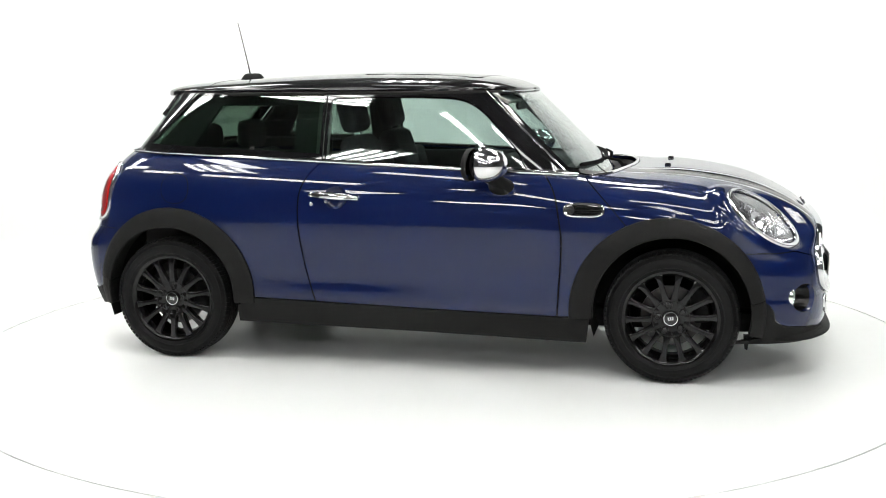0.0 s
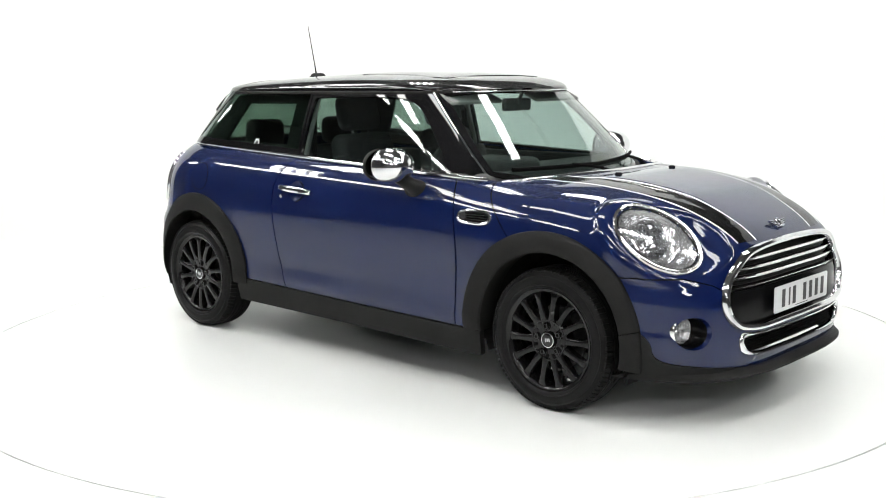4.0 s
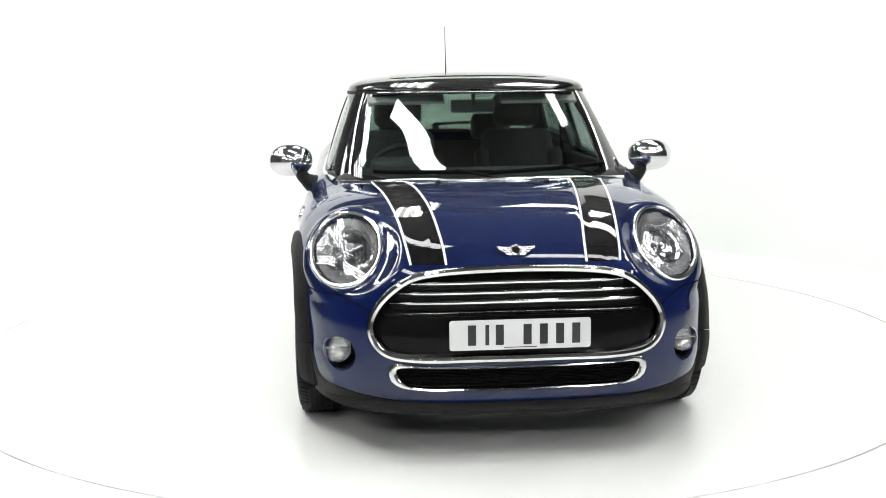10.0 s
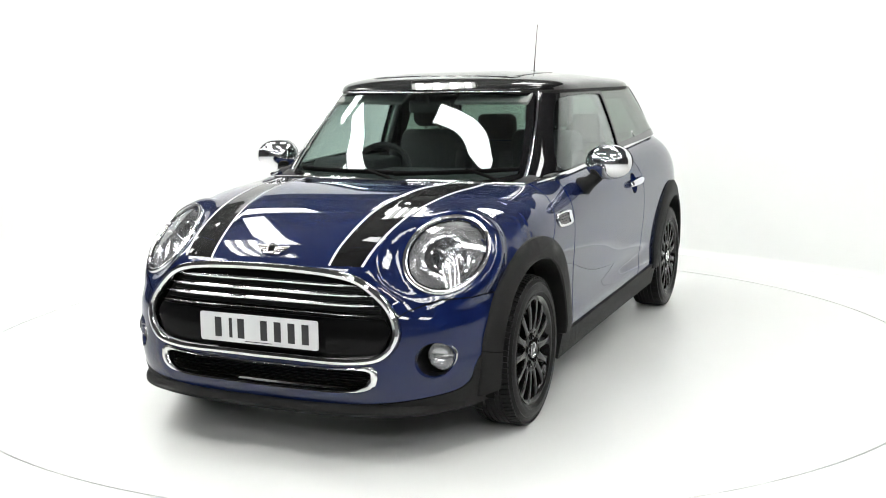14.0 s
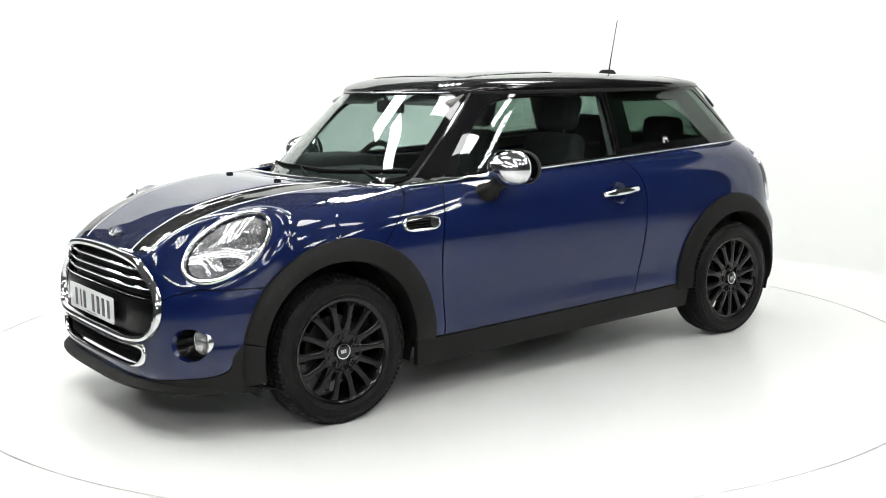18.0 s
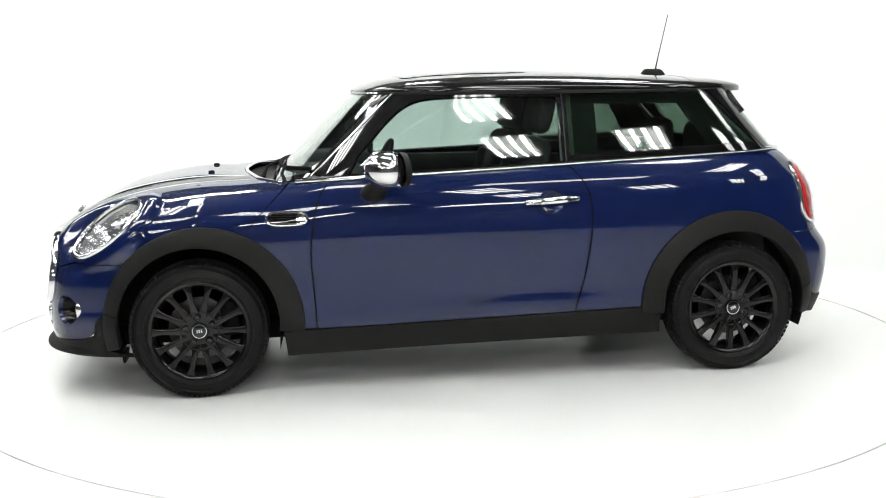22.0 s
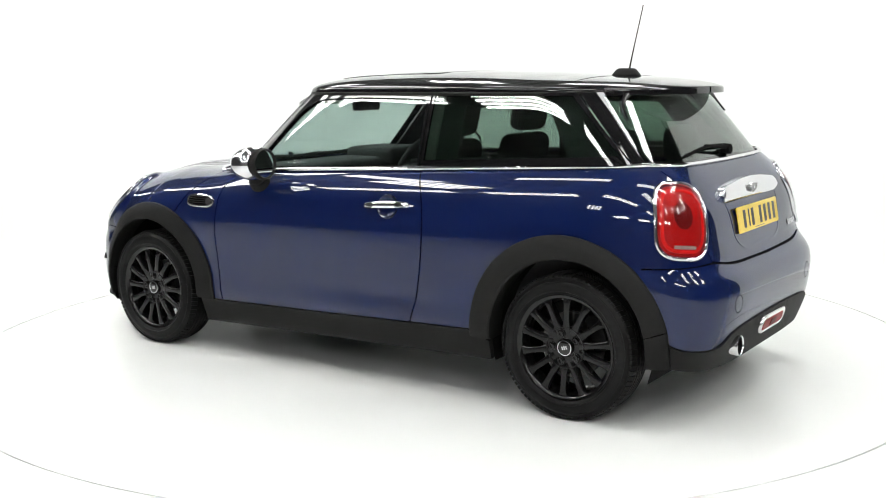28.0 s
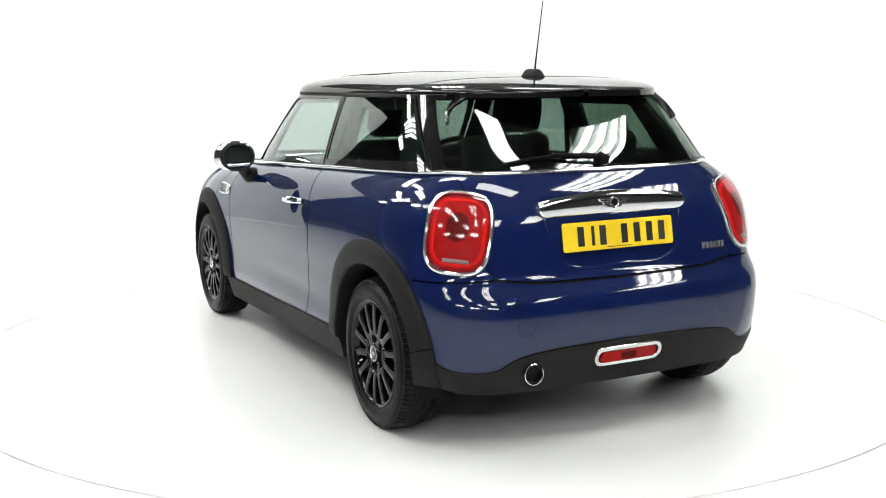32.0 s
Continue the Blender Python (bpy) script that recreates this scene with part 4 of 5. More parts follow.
def roof_z(x, y):
    w = np.maximum(roof_w(x), 1e-4)
    return 1.342 + (roof_h(x) - 1.342) * np.maximum(0, 1 - np.minimum(np.abs(y) / w, 1) ** 2.7) ** (1 / 2.7)


def roof_shell():
    k = (1 - np.cos(np.linspace(0, np.pi, 72))) / 2
    xs = -1.52499 + (0.48995 + 1.52499) * k
    ph = np.linspace(0, np.pi, 49)
    V, F = [], []
    for x in xs:
        w, h = roof_w(x), roof_h(x) - 1.342
        c, s = np.cos(ph), np.sin(ph)
        for a, b in zip(c, s):
            V.append((x, w * np.sign(a) * abs(a) ** (2 / 2.7), 1.342 + h * b ** (2 / 2.7)))
    n = len(ph)
    for i in range(len(xs) - 1):
        for j in range(n - 1):
            F.append((i * n + j, (i + 1) * n + j, (i + 1) * n + j + 1, i * n + j + 1))
    k0 = len(V)
    for x in xs:
        w = roof_w(x)
        for y in np.linspace(w, -w, n):
            V.append((x, y, 1.326))
    for i in range(len(xs) - 1):
        for j in range(n - 1):
            F.append((k0 + i * n + j, k0 + i * n + j + 1, k0 + (i + 1) * n + j + 1, k0 + (i + 1) * n + j))
        for j in (0, n - 1):
            F.append((i * n + j, k0 + i * n + j, k0 + (i + 1) * n + j, (i + 1) * n + j))
    bm = bmesh.new()
    vs = [bm.verts.new(v) for v in V]
    for f in F:
        bm.faces.new([vs[i] for i in f])
    bmesh.ops.remove_doubles(bm, verts=bm.verts, dist=0.0005)
    return bm


part("roof", roof_shell(), GLOSS_BLACK, car, "gloss black curved roof with a rear spoiler edge", sharp=50)
# gutter strip under the roof edge
gx = np.linspace(0.486, -1.30, 60)
for s in (1, -1):
    pts = np.stack([gx, s * (roof_w(gx) - 0.001), np.full(60, 1.334)], 1)
    nr = np.tile((0, s, 0.0), (60, 1))
    part("gutter_strip", sweep(pts, nr, 0.017, 0.006), PLASTIC, car, "dark grey roof gutter strip")
fy = np.linspace(-0.47, 0.47, 30)
front_edge = np.array([(np.interp(abs(y), roof_w(np.linspace(0.4895, 0.18, 60)), np.linspace(0.4895, 0.18, 60)), y, 1.336) for y in fy])
part("header_strip", sweep(front_edge + (0.003, 0, 0), np.tile((0.8, 0, 0.6), (30, 1)), 0.006, 0.003), SATIN, car, "thin bright strip over the windscreen")


def on_roof(outline, lift, thick, mat, name, label):
    uv, f = fill(outline, [], 0.03)
    z = roof_z(uv[:, 0], uv[:, 1])
    n = len(uv)
    V = np.vstack([np.c_[uv, z + lift], np.c_[uv, z + lift - thick]])
    bm = bmesh.new()
    vs = [bm.verts.new(v) for v in V]
    cnt = {}
    for t in f:
        bm.faces.new([vs[i] for i in t])
        bm.faces.new([vs[i + n] for i in t[::-1]])
        for a, b in ((t[0], t[1]), (t[1], t[2]), (t[2], t[0])):
            cnt[(a, b)] = 1
    for a, b in cnt:
        if (b, a) not in cnt:
            bm.faces.new((vs[b], vs[a], vs[a + n], vs[b + n]))
    return part(name, bm, mat, car, label, sharp=50)


on_roof(np.array(rounded_rect(0.62, 0.80, 0.06)) + (-0.03, 0), 0.0025, 0.008, GLOSS_BLACK, "sunroof", "black glass sunroof panel, closed")
part("tailgate_joint", sweep(np.stack([np.full(30, -1.12), np.linspace(-0.55, 0.55, 30), roof_z(np.full(30, -1.12), np.linspace(-0.55, 0.55, 30))], 1), np.tile((0, 0, 1), (30, 1)), 0.005, 0.0012), DARK, car, "dark joint between roof and spoiler")
bm = rounded_box(0.15, 0.056, 0.040, 0.014, 3, at=(-1.118, 0, 1.420), taper=0.6)
part("aerial_base", bm, PLASTIC, car, "grey-black aerial foot")
part("aerial", tube([(-1.135, 0, 1.44), (-1.147, 0, 1.50), (-1.165, 0, 1.58), (-1.197, 0, 1.722)], [0.0045, 0.0032, 0.0026, 0.0022]), DARK, car, "thin black whip aerial")

# chrome belt line all round
for s in (False, True):
    uv = join(line([(0.80, belt_z(0.80) - 0.008), (0.60, belt_z(0.60) - 0.004)], 0.03), line([(0.60, belt_z(0.60) - 0.004), (-1.50, belt_z(-1.50) - 0.004)], 0.03))
    part("belt_trim", trim_on(SIDE, uv, 0.019, 0.010, mirror=s, lift=0.006), BRIGHT, car, "chrome belt trim")
rt = np.array([(y, 1.037 + 0.007 * abs(y / 0.62) ** 2) for y in np.linspace(-0.655, 0.655, 44)])
part("belt_trim", trim_on(REAR, rt, 0.016, 0.008, lift=0.004), BRIGHT, car, "chrome trim under the rear window")
hr3 = TOP.points(hood_rear - (0.012, 0))
part("belt_trim", sweep(hr3, np.tile((0.25, 0, 0.97), (len(hr3), 1)), 0.018, 0.008), BRIGHT, car, "chrome trim behind the bonnet")

# scuttle panel under the wipers
bm = bmesh.new()
ys = np.linspace(-0.68, 0.68, 40)
hx = np.interp(np.abs(ys), np.abs(hood_rear[:, 1])[: len(hood_rear) // 2][::-1], hood_rear[:, 0][: len(hood_rear) // 2][::-1])
rows = []
for y, h in zip(ys, hx):
    wz = 0.915 + 0.03 * abs(y / 0.68) ** 2
    gxx = CFRONT.points([(np.clip(y, -0.70, 0.70), wz)])[0][0]
    rows.append([bm.verts.new(q) for q in ((h - 0.008, y, 0.925 + 0.0 * y), (h - 0.05, y, 0.905), ((h + gxx) / 2 - 0.02, y, 0.900), (min(gxx, h) - 0.02, y, wz - 0.01))])
for A, B in zip(rows[:-1], rows[1:]):
    for j in range(3):
        bm.faces.new((A[j], B[j], B[j + 1], A[j + 1]))
part("scuttle_panel", bm, PLASTIC, car, "black plastic panel below the windscreen")


def wiper(y0, y1, z0, z1, py, pz):
    """An arm and blade that lie on the windscreen."""
    uv = np.stack([np.linspace(y0, y1, 14), np.linspace(z0, z1, 14)], 1)
    p, n = CFRONT.both(uv)
    bl_ = part("wiper", sweep(p + n * 0.010, n, 0.014, 0.016), DARK, car, "black wiper blade and arm")
    mid = p[8] + n[8] * 0.03
    piv = CFRONT.points([(py, pz)])[0] + (0.06, 0, 0.0)
    part("wiper_arm", tube([piv, piv * 0.5 + mid * 0.5 + (0.02, 0, 0.012), mid], [0.010, 0.008, 0.006]), DARK, bl_)
    bm = lathe([(0, 0.02), (0.018, 0.016), (0.02, -0.01)], 14)
    bmesh.ops.rotate(bm, matrix=Matrix.Rotation(radians(90), 3, "X"), verts=bm.verts)
    bmesh.ops.translate(bm, vec=piv, verts=bm.verts)
    part("wiper_pivot", bm, DARK, bl_)


wiper(-0.50, 0.10, 0.972, 0.966, 0.16, 0.915)
wiper(0.02, 0.58, 0.962, 0.988, 0.60, 0.92)

# bonnet stripes, washer jets, badge
for s in (1, -1):
    def stripe_edge(k):
        return np.array([(x, s * ((0.504 - 0.125 * k) + ((0.386 - 0.117 * k) - (0.504 - 0.125 * k)) * (x - 1.0) / 0.88)) for x in np.linspace(0.995 if k < 0.5 else 1.012, 1.795 if k < 0.5 else 1.83, 30)])
    a, b = stripe_edge(0.0), stripe_edge(1.0)
    outline = join(a, b[::-1])
    place("bonnet_stripe", sheet([(TOP, outline, [], 0.025)], 0.001, lift=0.0012), STRIPE_BLACK, bonnet, "black bonnet stripe with white pinstripe edges")
    pa, pb = TOP.points(a)[-1], TOP.points(b)[-1]
    lowz = lambda y: float(np.interp(abs(y), half_ring[:8, 0], half_ring[:8, 1])) + 0.007
    fo = join(line([pb[1:], pa[1:]], 0.02), line([pa[1:], (s * 0.384, lowz(0.384))], 0.02), line([(s * 0.384, lowz(0.384)), (s * 0.267, lowz(0.267))], 0.02), line([(s * 0.267, lowz(0.267)), pb[1:]], 0.02))
    place("bonnet_stripe", sheet([(FRONT, fo, [], 0.02)], 0.001, lift=0.0012), STRIPE_BLACK, bonnet, "black bonnet stripe end")
    for k in (-0.07, 1.07):
        p, n = TOP.both(stripe_edge(k))
        p2, n2 = FRONT.both(line([tuple(p[-1][1:]), (s * (0.384 if k < 0 else 0.267) * (1.0 + 0.02 * (1 if k < 0 else -1)), lowz(0.384 if k < 0 else 0.267))], 0.02)[1:])
        part("pinstripe", sweep(np.vstack([p, p2]) + np.vstack([n, n2]) * 0.0008, np.vstack([n, n2]), 0.009, 0.001), STRIPE_WHITE, bonnet, "white pinstripe")
    q = TOP.points([(1.20, s * 0.235)])[0]
    part("washer_jet", rounded_box(0.03, 0.022, 0.016, 0.006, 2, at=(q[0], q[1], q[2] + 0.003)), DARK, bonnet, "small black washer jet")

bo, bn = FRONT.both([(0.0, 0.764)])
B0, BN = Vector(bo[0]) + Vector((0.004, 0, 0.002)), Vector((0.80, 0, 0.60))
BU = Vector((0, 1, 0))
BV = BN.cross(BU).normalized()
if BV.z < 0:
    BV = -BV


def badge(o, n, u, v, k, parent):
    """A winged round emblem in plain shapes."""
    to = lambda a, b, d: o + u * (a * k) + v * (b * k) + n * (d * k)
    for s in (1, -1):
        out = [(s * 0.018, 0.012), (s * 0.072, 0.016), (s * 0.066, 0.006), (s * 0.056, 0.002), (s * 0.050, -0.008), (s * 0.040, -0.012), (s * 0.032, -0.020), (s * 0.016, -0.020)]
        part("emblem_wing", plate_of(out, 0.008, to), EMBLEM, parent, "chrome emblem wing")
        for b in (0.009, 0.0, -0.009):
            part("emblem_bar", plate_of([(s * 0.024, b + 0.001), (s * (0.058 + b), b + 0.0030), (s * (0.056 + b), b - 0.0005), (s * 0.024, b - 0.0025)], 0.0092, to), DARK, parent)
    ring = bmesh.new()
    N_ = 28
    rr = [(0.0140, 0.006), (0.0160, 0.0125), (0.0215, 0.0135), (0.0245, 0.004)]
    g = [[ring.verts.new(to(r * math.cos(2 * math.pi * i / N_), r * math.sin(2 * math.pi * i / N_), d)) for i in range(N_)] for r, d in rr]
    for A, B in zip(g[:-1], g[1:]):
        for i in range(N_):
            ring.faces.new((A[i], A[(i + 1) % N_], B[(i + 1) % N_], B[i]))
    part("emblem_ring", ring, EMBLEM, parent, "chrome emblem ring")
    part("emblem_disc", plate_of([(0.0145 * math.cos(2 * math.pi * i / 24), 0.0145 * math.sin(2 * math.pi * i / 24)) for i in range(24)], 0.008, to), DARK, parent, "black emblem disc")


badge(B0 + BN * 0.002, BN, BU, BV, 1.0, bonnet)

# ---- grille ----
grille = new("grille")
grille.parent = car
rin = np.array([np.array([0, 0.55]) + (q - np.array([0, 0.55])) * (0.972, 0.93) for q in ring_in])
p, n = FRONT.both(rin)
n = n * 0.35 + np.array([1, 0, -0.09]) * 0.65
n /= np.linalg.norm(n, axis=1)[:, None]
part("grille_surround", sweep(p + n * 0.002, n, 0.030, 0.020, closed=True, sink=0.6), BRIGHT, grille, "wide chrome oval grille surround")
back = np.array([np.array([0, 0.55]) + (q - np.array([0, 0.55])) * (0.99, 0.97) for q in ring_in])
place("grille_back", sheet([(FRONT, back, [], 0.03)], 0.004, lift=-0.045), MESH_BLACK, grille, "black grille backing")


def ring_half_width(z):
    h = half_ring
    up_ = h[: np.argmax(h[:, 0]) + 1]
    lo_ = h[np.argmax(h[:, 0]):]
    return max(np.interp(z, up_[::-1, 1], up_[::-1, 0]), 0) if z > up_[-1, 1] else np.interp(z, lo_[::-1, 1], lo_[::-1, 0])


for z, mat, w_, label in ((0.667, BRIGHT, 0.016, "chrome grille bar"), (0.632, BRIGHT, 0.016, "chrome grille bar"), (0.597, BRIGHT, 0.016, "chrome grille bar"), (0.560, BRIGHT, 0.010, "thin chrome grille bar")):
    hw = ring_half_width(z) * 0.955 - 0.02
    uv = np.stack([np.linspace(-hw, hw, 40), z - 0.004 + 0.004 * np.cos(np.linspace(-1.4, 1.4, 40))], 1)
    p, n = FRONT.both(uv)
    n[:, 2] = 0.25
    n /= np.linalg.norm(n, axis=1)[:, None]
    taper = w_ * (1 - 0.6 * np.abs(np.linspace(-1, 1, 40)) ** 6)
    part("grille_bar", sweep(p - n * 0.016, n, taper, 0.016), mat, grille, label)
    part("grille_slat", sweep(p - n * 0.03 - (0, 0, 0.016), n, 0.020, 0.012), MESH_BLACK, grille)
panel_low = join(line([(-0.50, 0.545), (0.50, 0.545)], 0.03), curve([(0.522, 0.51), (0.505, 0.455), (0.47, 0.418), (0.42, 0.405)], 0.03), line([(0.42, 0.405), (-0.42, 0.405)], 0.03), curve([(-0.42, 0.405), (-0.47, 0.418), (-0.505, 0.455), (-0.522, 0.51)], 0.03))
place("grille_panel", sheet([(FRONT, panel_low, [], 0.03)], 0.01, lift=-0.012), BLACK_PANEL, grille, "gloss black lower grille panel")

lower = new("lower_intake")
lower.parent = car
iin = np.array([np.array([0, 0.318]) + (q - np.array([0, 0.318])) * (0.985, 0.90) for q in intake])
p, n = FRONT.both(iin)
n = n * 0.3 + np.array([1, 0, -0.09]) * 0.7
n /= np.linalg.norm(n, axis=1)[:, None]
wd = np.where(iin[:, 1] > 0.32, 0.005, 0.008) + 0.020 * np.clip((np.abs(iin[:, 0]) - 0.40) / 0.06, 0, 1)
part("intake_surround", sweep(p, n, wd + 0.003, 0.010, closed=True, sink=0.8), BRIGHT, lower, "chrome intake surround")
place("intake_back", sheet([(FRONT, intake, [], 0.03)], 0.004, lift=-0.05), MESH_BLACK, lower, "black intake backing")
for i in range(7):
    z = 0.283 + 0.0115 * i
    uv = np.stack([np.linspace(-0.44, 0.44, 30), np.full(30, z)], 1)
    p, n = FRONT.both(uv)
    part("intake_slat", sweep(p - n * 0.030, n, 0.004, 0.010), MESH_BLACK, lower)


def number_plate(o, n, u, v, mat, name, label, w=0.52, h=0.111):
    """A plate with plain bars for its characters."""
    to = lambda a, b, d: o + u * a + v * b + n * d
    pl = part(name, plate_of(rounded_rect(w, h, 0.010), 0.004, to), mat, car, label)
    for x in (-0.178, -0.122, -0.076, 0.026, 0.086, 0.146, 0.206):
        part("plate_bar", plate_of([(x - 0.015, -0.038), (x + 0.015, -0.038), (x + 0.015, 0.038), (x - 0.015, 0.038)] if x != -0.122 else [(x - 0.007, -0.038), (x + 0.007, -0.038), (x + 0.007, 0.038), (x - 0.007, 0.038)], 0.0048, to), PLATE_INK, pl)
    part("plate_bar", plate_of([(-0.06, -0.049), (0.06, -0.049), (0.06, -0.046), (-0.06, -0.046)], 0.0046, to), PLATE_INK, pl)
    return pl


number_plate(Vector((1.982, 0, 0.480)), Vector((1, 0, 0)), Vector((0, 1, 0)), Vector((0, 0, 1)), PLATE_WHITE, "front_number_plate", "white number plate with plain dark bars")
part("plate_holder", rounded_box(0.04, 0.44, 0.07, 0.004, 1, at=(1.961, 0, 0.480)), DARK, car)


# ---- front lamps ----
def headlight(s):
    h = new("headlight")
    h.parent = car
    flip = np.array([1, s, 1])

    def put(name, bm, mat, label="", sharp=40):
        if s < 0:
            for q in bm.verts:
                q.co.y = -q.co.y
        return part(name, bm, mat, h, label, sharp=sharp)
    p, n = HEAD.chart.both(HEAD.rim(0.965))
    n = n * 0.4 + HEAD.n * 0.6
    n /= np.linalg.norm(n, axis=1)[:, None]
    put("bezel", sweep(p + n * 0.001, n, 0.019 - 0.004 * np.sin(np.linspace(0, 2 * np.pi, len(p), endpoint=False)), 0.011, closed=True, sink=1.2), BOWL, "chrome oval headlight bezel")
    p, n = HEAD.chart.both(HEAD.rim(0.885))
    put("seal_ring", sweep(p - n * 0.002, n, 0.006, 0.003, closed=True, sink=1.0), DARK, "dark seal ring")

    def dish(k_depth, scale, depth0, rings=9, power=2.0, at=(0, 0)):
        bm = bmesh.new()
        rows = []
        rim = HEAD.rim(scale, 48) + at
        pr = HEAD.chart.points(rim)
        c = HEAD.chart.points([at])[0]
        for i in range(rings + 1):
            k = 1 - i / rings
            row = []
            for q in pr:
                base = c + (q - c) * k
                row.append(bm.verts.new(base - HEAD.n * (depth0 + k_depth * (1 - k ** power))))
            rows.append(row)
        for A, B in zip(rows[:-1], rows[1:]):
            for i in range(48):
                bm.faces.new((A[i], A[(i + 1) % 48], B[(i + 1) % 48], B[i]))
        bmesh.ops.remove_doubles(bm, verts=bm.verts, dist=0.0004)
        return bm
    put("reflector", dish(0.10, 0.93, 0.006, power=2.6), SHELL_GREY, "grey lamp housing behind the lens")
    # round faceted bowl with its bulb, set to the outer side, and a pale collar round it
    oc = HEAD.chart.points([(0.016, 0.026)])[0] - HEAD.n * 0.050
    u, v, w = Vector(HEAD.u), Vector(HEAD.v), Vector(HEAD.n) * 0.75 + Vector((0.25, 0, 0))
    w.normalize()
    u = (u - w * u.dot(w)).normalized()
    v = w.cross(u)
    M = Matrix((u, w, v)).transposed().to_4x4()
    M.translation = Vector(oc)
    bm = lathe([(0.080, -0.030), (0.082, 0.022), (0.079, 0.024), (0.072, 0.000), (0.060, -0.024), (0.040, -0.040), (0.020, -0.048), (0.0, -0.048)], 18)
    bmesh.ops.transform(bm, matrix=M, verts=bm.verts)
    put("lamp_bowl", bm, BOWL, "round faceted chrome lamp bowl", 12)
    bm = lathe([(0.081, 0.022), (0.085, 0.028), (0.080, 0.030), (0.078, 0.022)], 40)
    bmesh.ops.transform(bm, matrix=M, verts=bm.verts)
    put("bowl_ring", bm, BRIGHT, "bright lamp ring")
    Mc = M.copy()
    Mc.translation = Vector(HEAD.chart.points([(-0.006, 0.008)])[0] - HEAD.n * 0.052)
    bm = lathe([(0.082, 0.012), (0.094, 0.017), (0.101, 0.012), (0.106, -0.03)], 40)
    bmesh.ops.transform(bm, matrix=Mc, verts=bm.verts)
    put("bowl_collar", bm, REFLECTOR, "pale collar round the lamp bowl")
    bm = lathe([(0.0, 0.010), (0.013, 0.007), (0.017, -0.006), (0.017, -0.044)], 20)
    bmesh.ops.transform(bm, matrix=M, verts=bm.verts)
    put("bulb_shield", bm, CHROME, "bright bulb shield")
    bm = rounded_box(0.150, 0.008, 0.012, 0.002, 1, at=(0.0, -0.004, 0.002))
    bmesh.ops.transform(bm, matrix=M, verts=bm.verts)
    put("bridge", bm, SHELL_GREY)
    # lower indicator tray
    q = HEAD.chart.points([(0.0, -0.095)])[0] - HEAD.n * 0.034
    M2 = M.copy()
    M2.translation = Vector(q)
    bm = rounded_box(0.11, 0.02, 0.022, 0.007, 2)
    bmesh.ops.transform(bm, matrix=M2, verts=bm.verts)
    put("indicator", bm, SATIN, "clear indicator strip")
    bm = dish(-0.014, 0.93, 0.000, power=2.0)
    lens = put("lens", bm, LENS, "clear domed headlight lens")
    lens.visible_shadow = False


for s in (1, -1):
    headlight(s)


def fog_light(s):
    h = new("fog_light")
    h.parent = car

    def put(name, bm, mat, label=""):
        if s < 0:
            for q in bm.verts:
                q.co.y = -q.co.y
        return part(name, bm, mat, h, label)
    u, v, w = Vector(FOG.u), Vector(FOG.v), Vector((1, 0.12, 0)).normalized()
    u = Vector((-w.y, w.x, 0))
    M = Matrix((u, w, Vector((0, 0, 1)))).transposed().to_4x4()
    M.translation = Vector(FOG.chart.points([(0, 0)])[0]) - w * 0.054 + u * 0.014 + Vector((0, 0, 0.008))
    rim = FOG.chart.points(FOG.rim(1.0, 40))
    bm = bmesh.new()
    rows = [[bm.verts.new(q) for q in rim]]
    c = Vector(M.translation)
    deep = bmesh.new()
    for k, d in ((0.97, 0.006), (0.95, 0.016)):
        rows.append([bm.verts.new(c + (Vector(q) - c) * k - w * d) for q in rim])
    inner = [[deep.verts.new(c + (Vector(q) - c) * k - w * d) for q in rim] for k, d in ((0.95, 0.016), (0.93, 0.066), (0.4, 0.078))]
    for mesh, runs in ((bm, rows), (deep, inner)):
        for A, B in zip(runs[:-1], runs[1:]):
            for i in range(len(A)):
                mesh.faces.new((A[i], A[(i + 1) % len(A)], B[(i + 1) % len(A)], B[i]))
    put("recess_lip", bm, PAINT, "blue painted recess lip")
    # Black inside stands in for the shade round the sunken lamp.
    put("recess", deep, BLACK_PANEL, "deep lamp recess, blackened to stand for its shade")
    for nm, prof, mat in (("lamp_ring", [(0.046, -0.02), (0.0485, 0.004), (0.050, 0.007), (0.052, 0.004), (0.052, -0.03)], BRIGHT),
                          ("lamp_bowl", [(0.052, 0.004), (0.040, -0.016), (0.018, -0.026), (0.0, -0.026)], SHELL_GREY)):
        bm = lathe(prof, 36 if nm == "lamp_ring" else 14)
        bmesh.ops.scale(bm, vec=(1.06, 1, 1.06), verts=bm.verts)
        bmesh.ops.transform(bm, matrix=M, verts=bm.verts)
        put(nm, bm, mat)
    bm = rounded_box(0.092, 0.014, 0.007, 0.003, 1, at=(0, 0.002, 0.002))
    bmesh.ops.transform(bm, matrix=M, verts=bm.verts)
    put("lamp_bar", bm, SATIN)
    bm = lathe([(0.053, 0.004), (0.040, 0.011), (0.02, 0.014), (0.0, 0.015)], 36)
    bmesh.ops.transform(bm, matrix=M, verts=bm.verts)
    put("lens", bm, LENS, "clear round lens").visible_shadow = False


for s in (1, -1):
    fog_light(s)

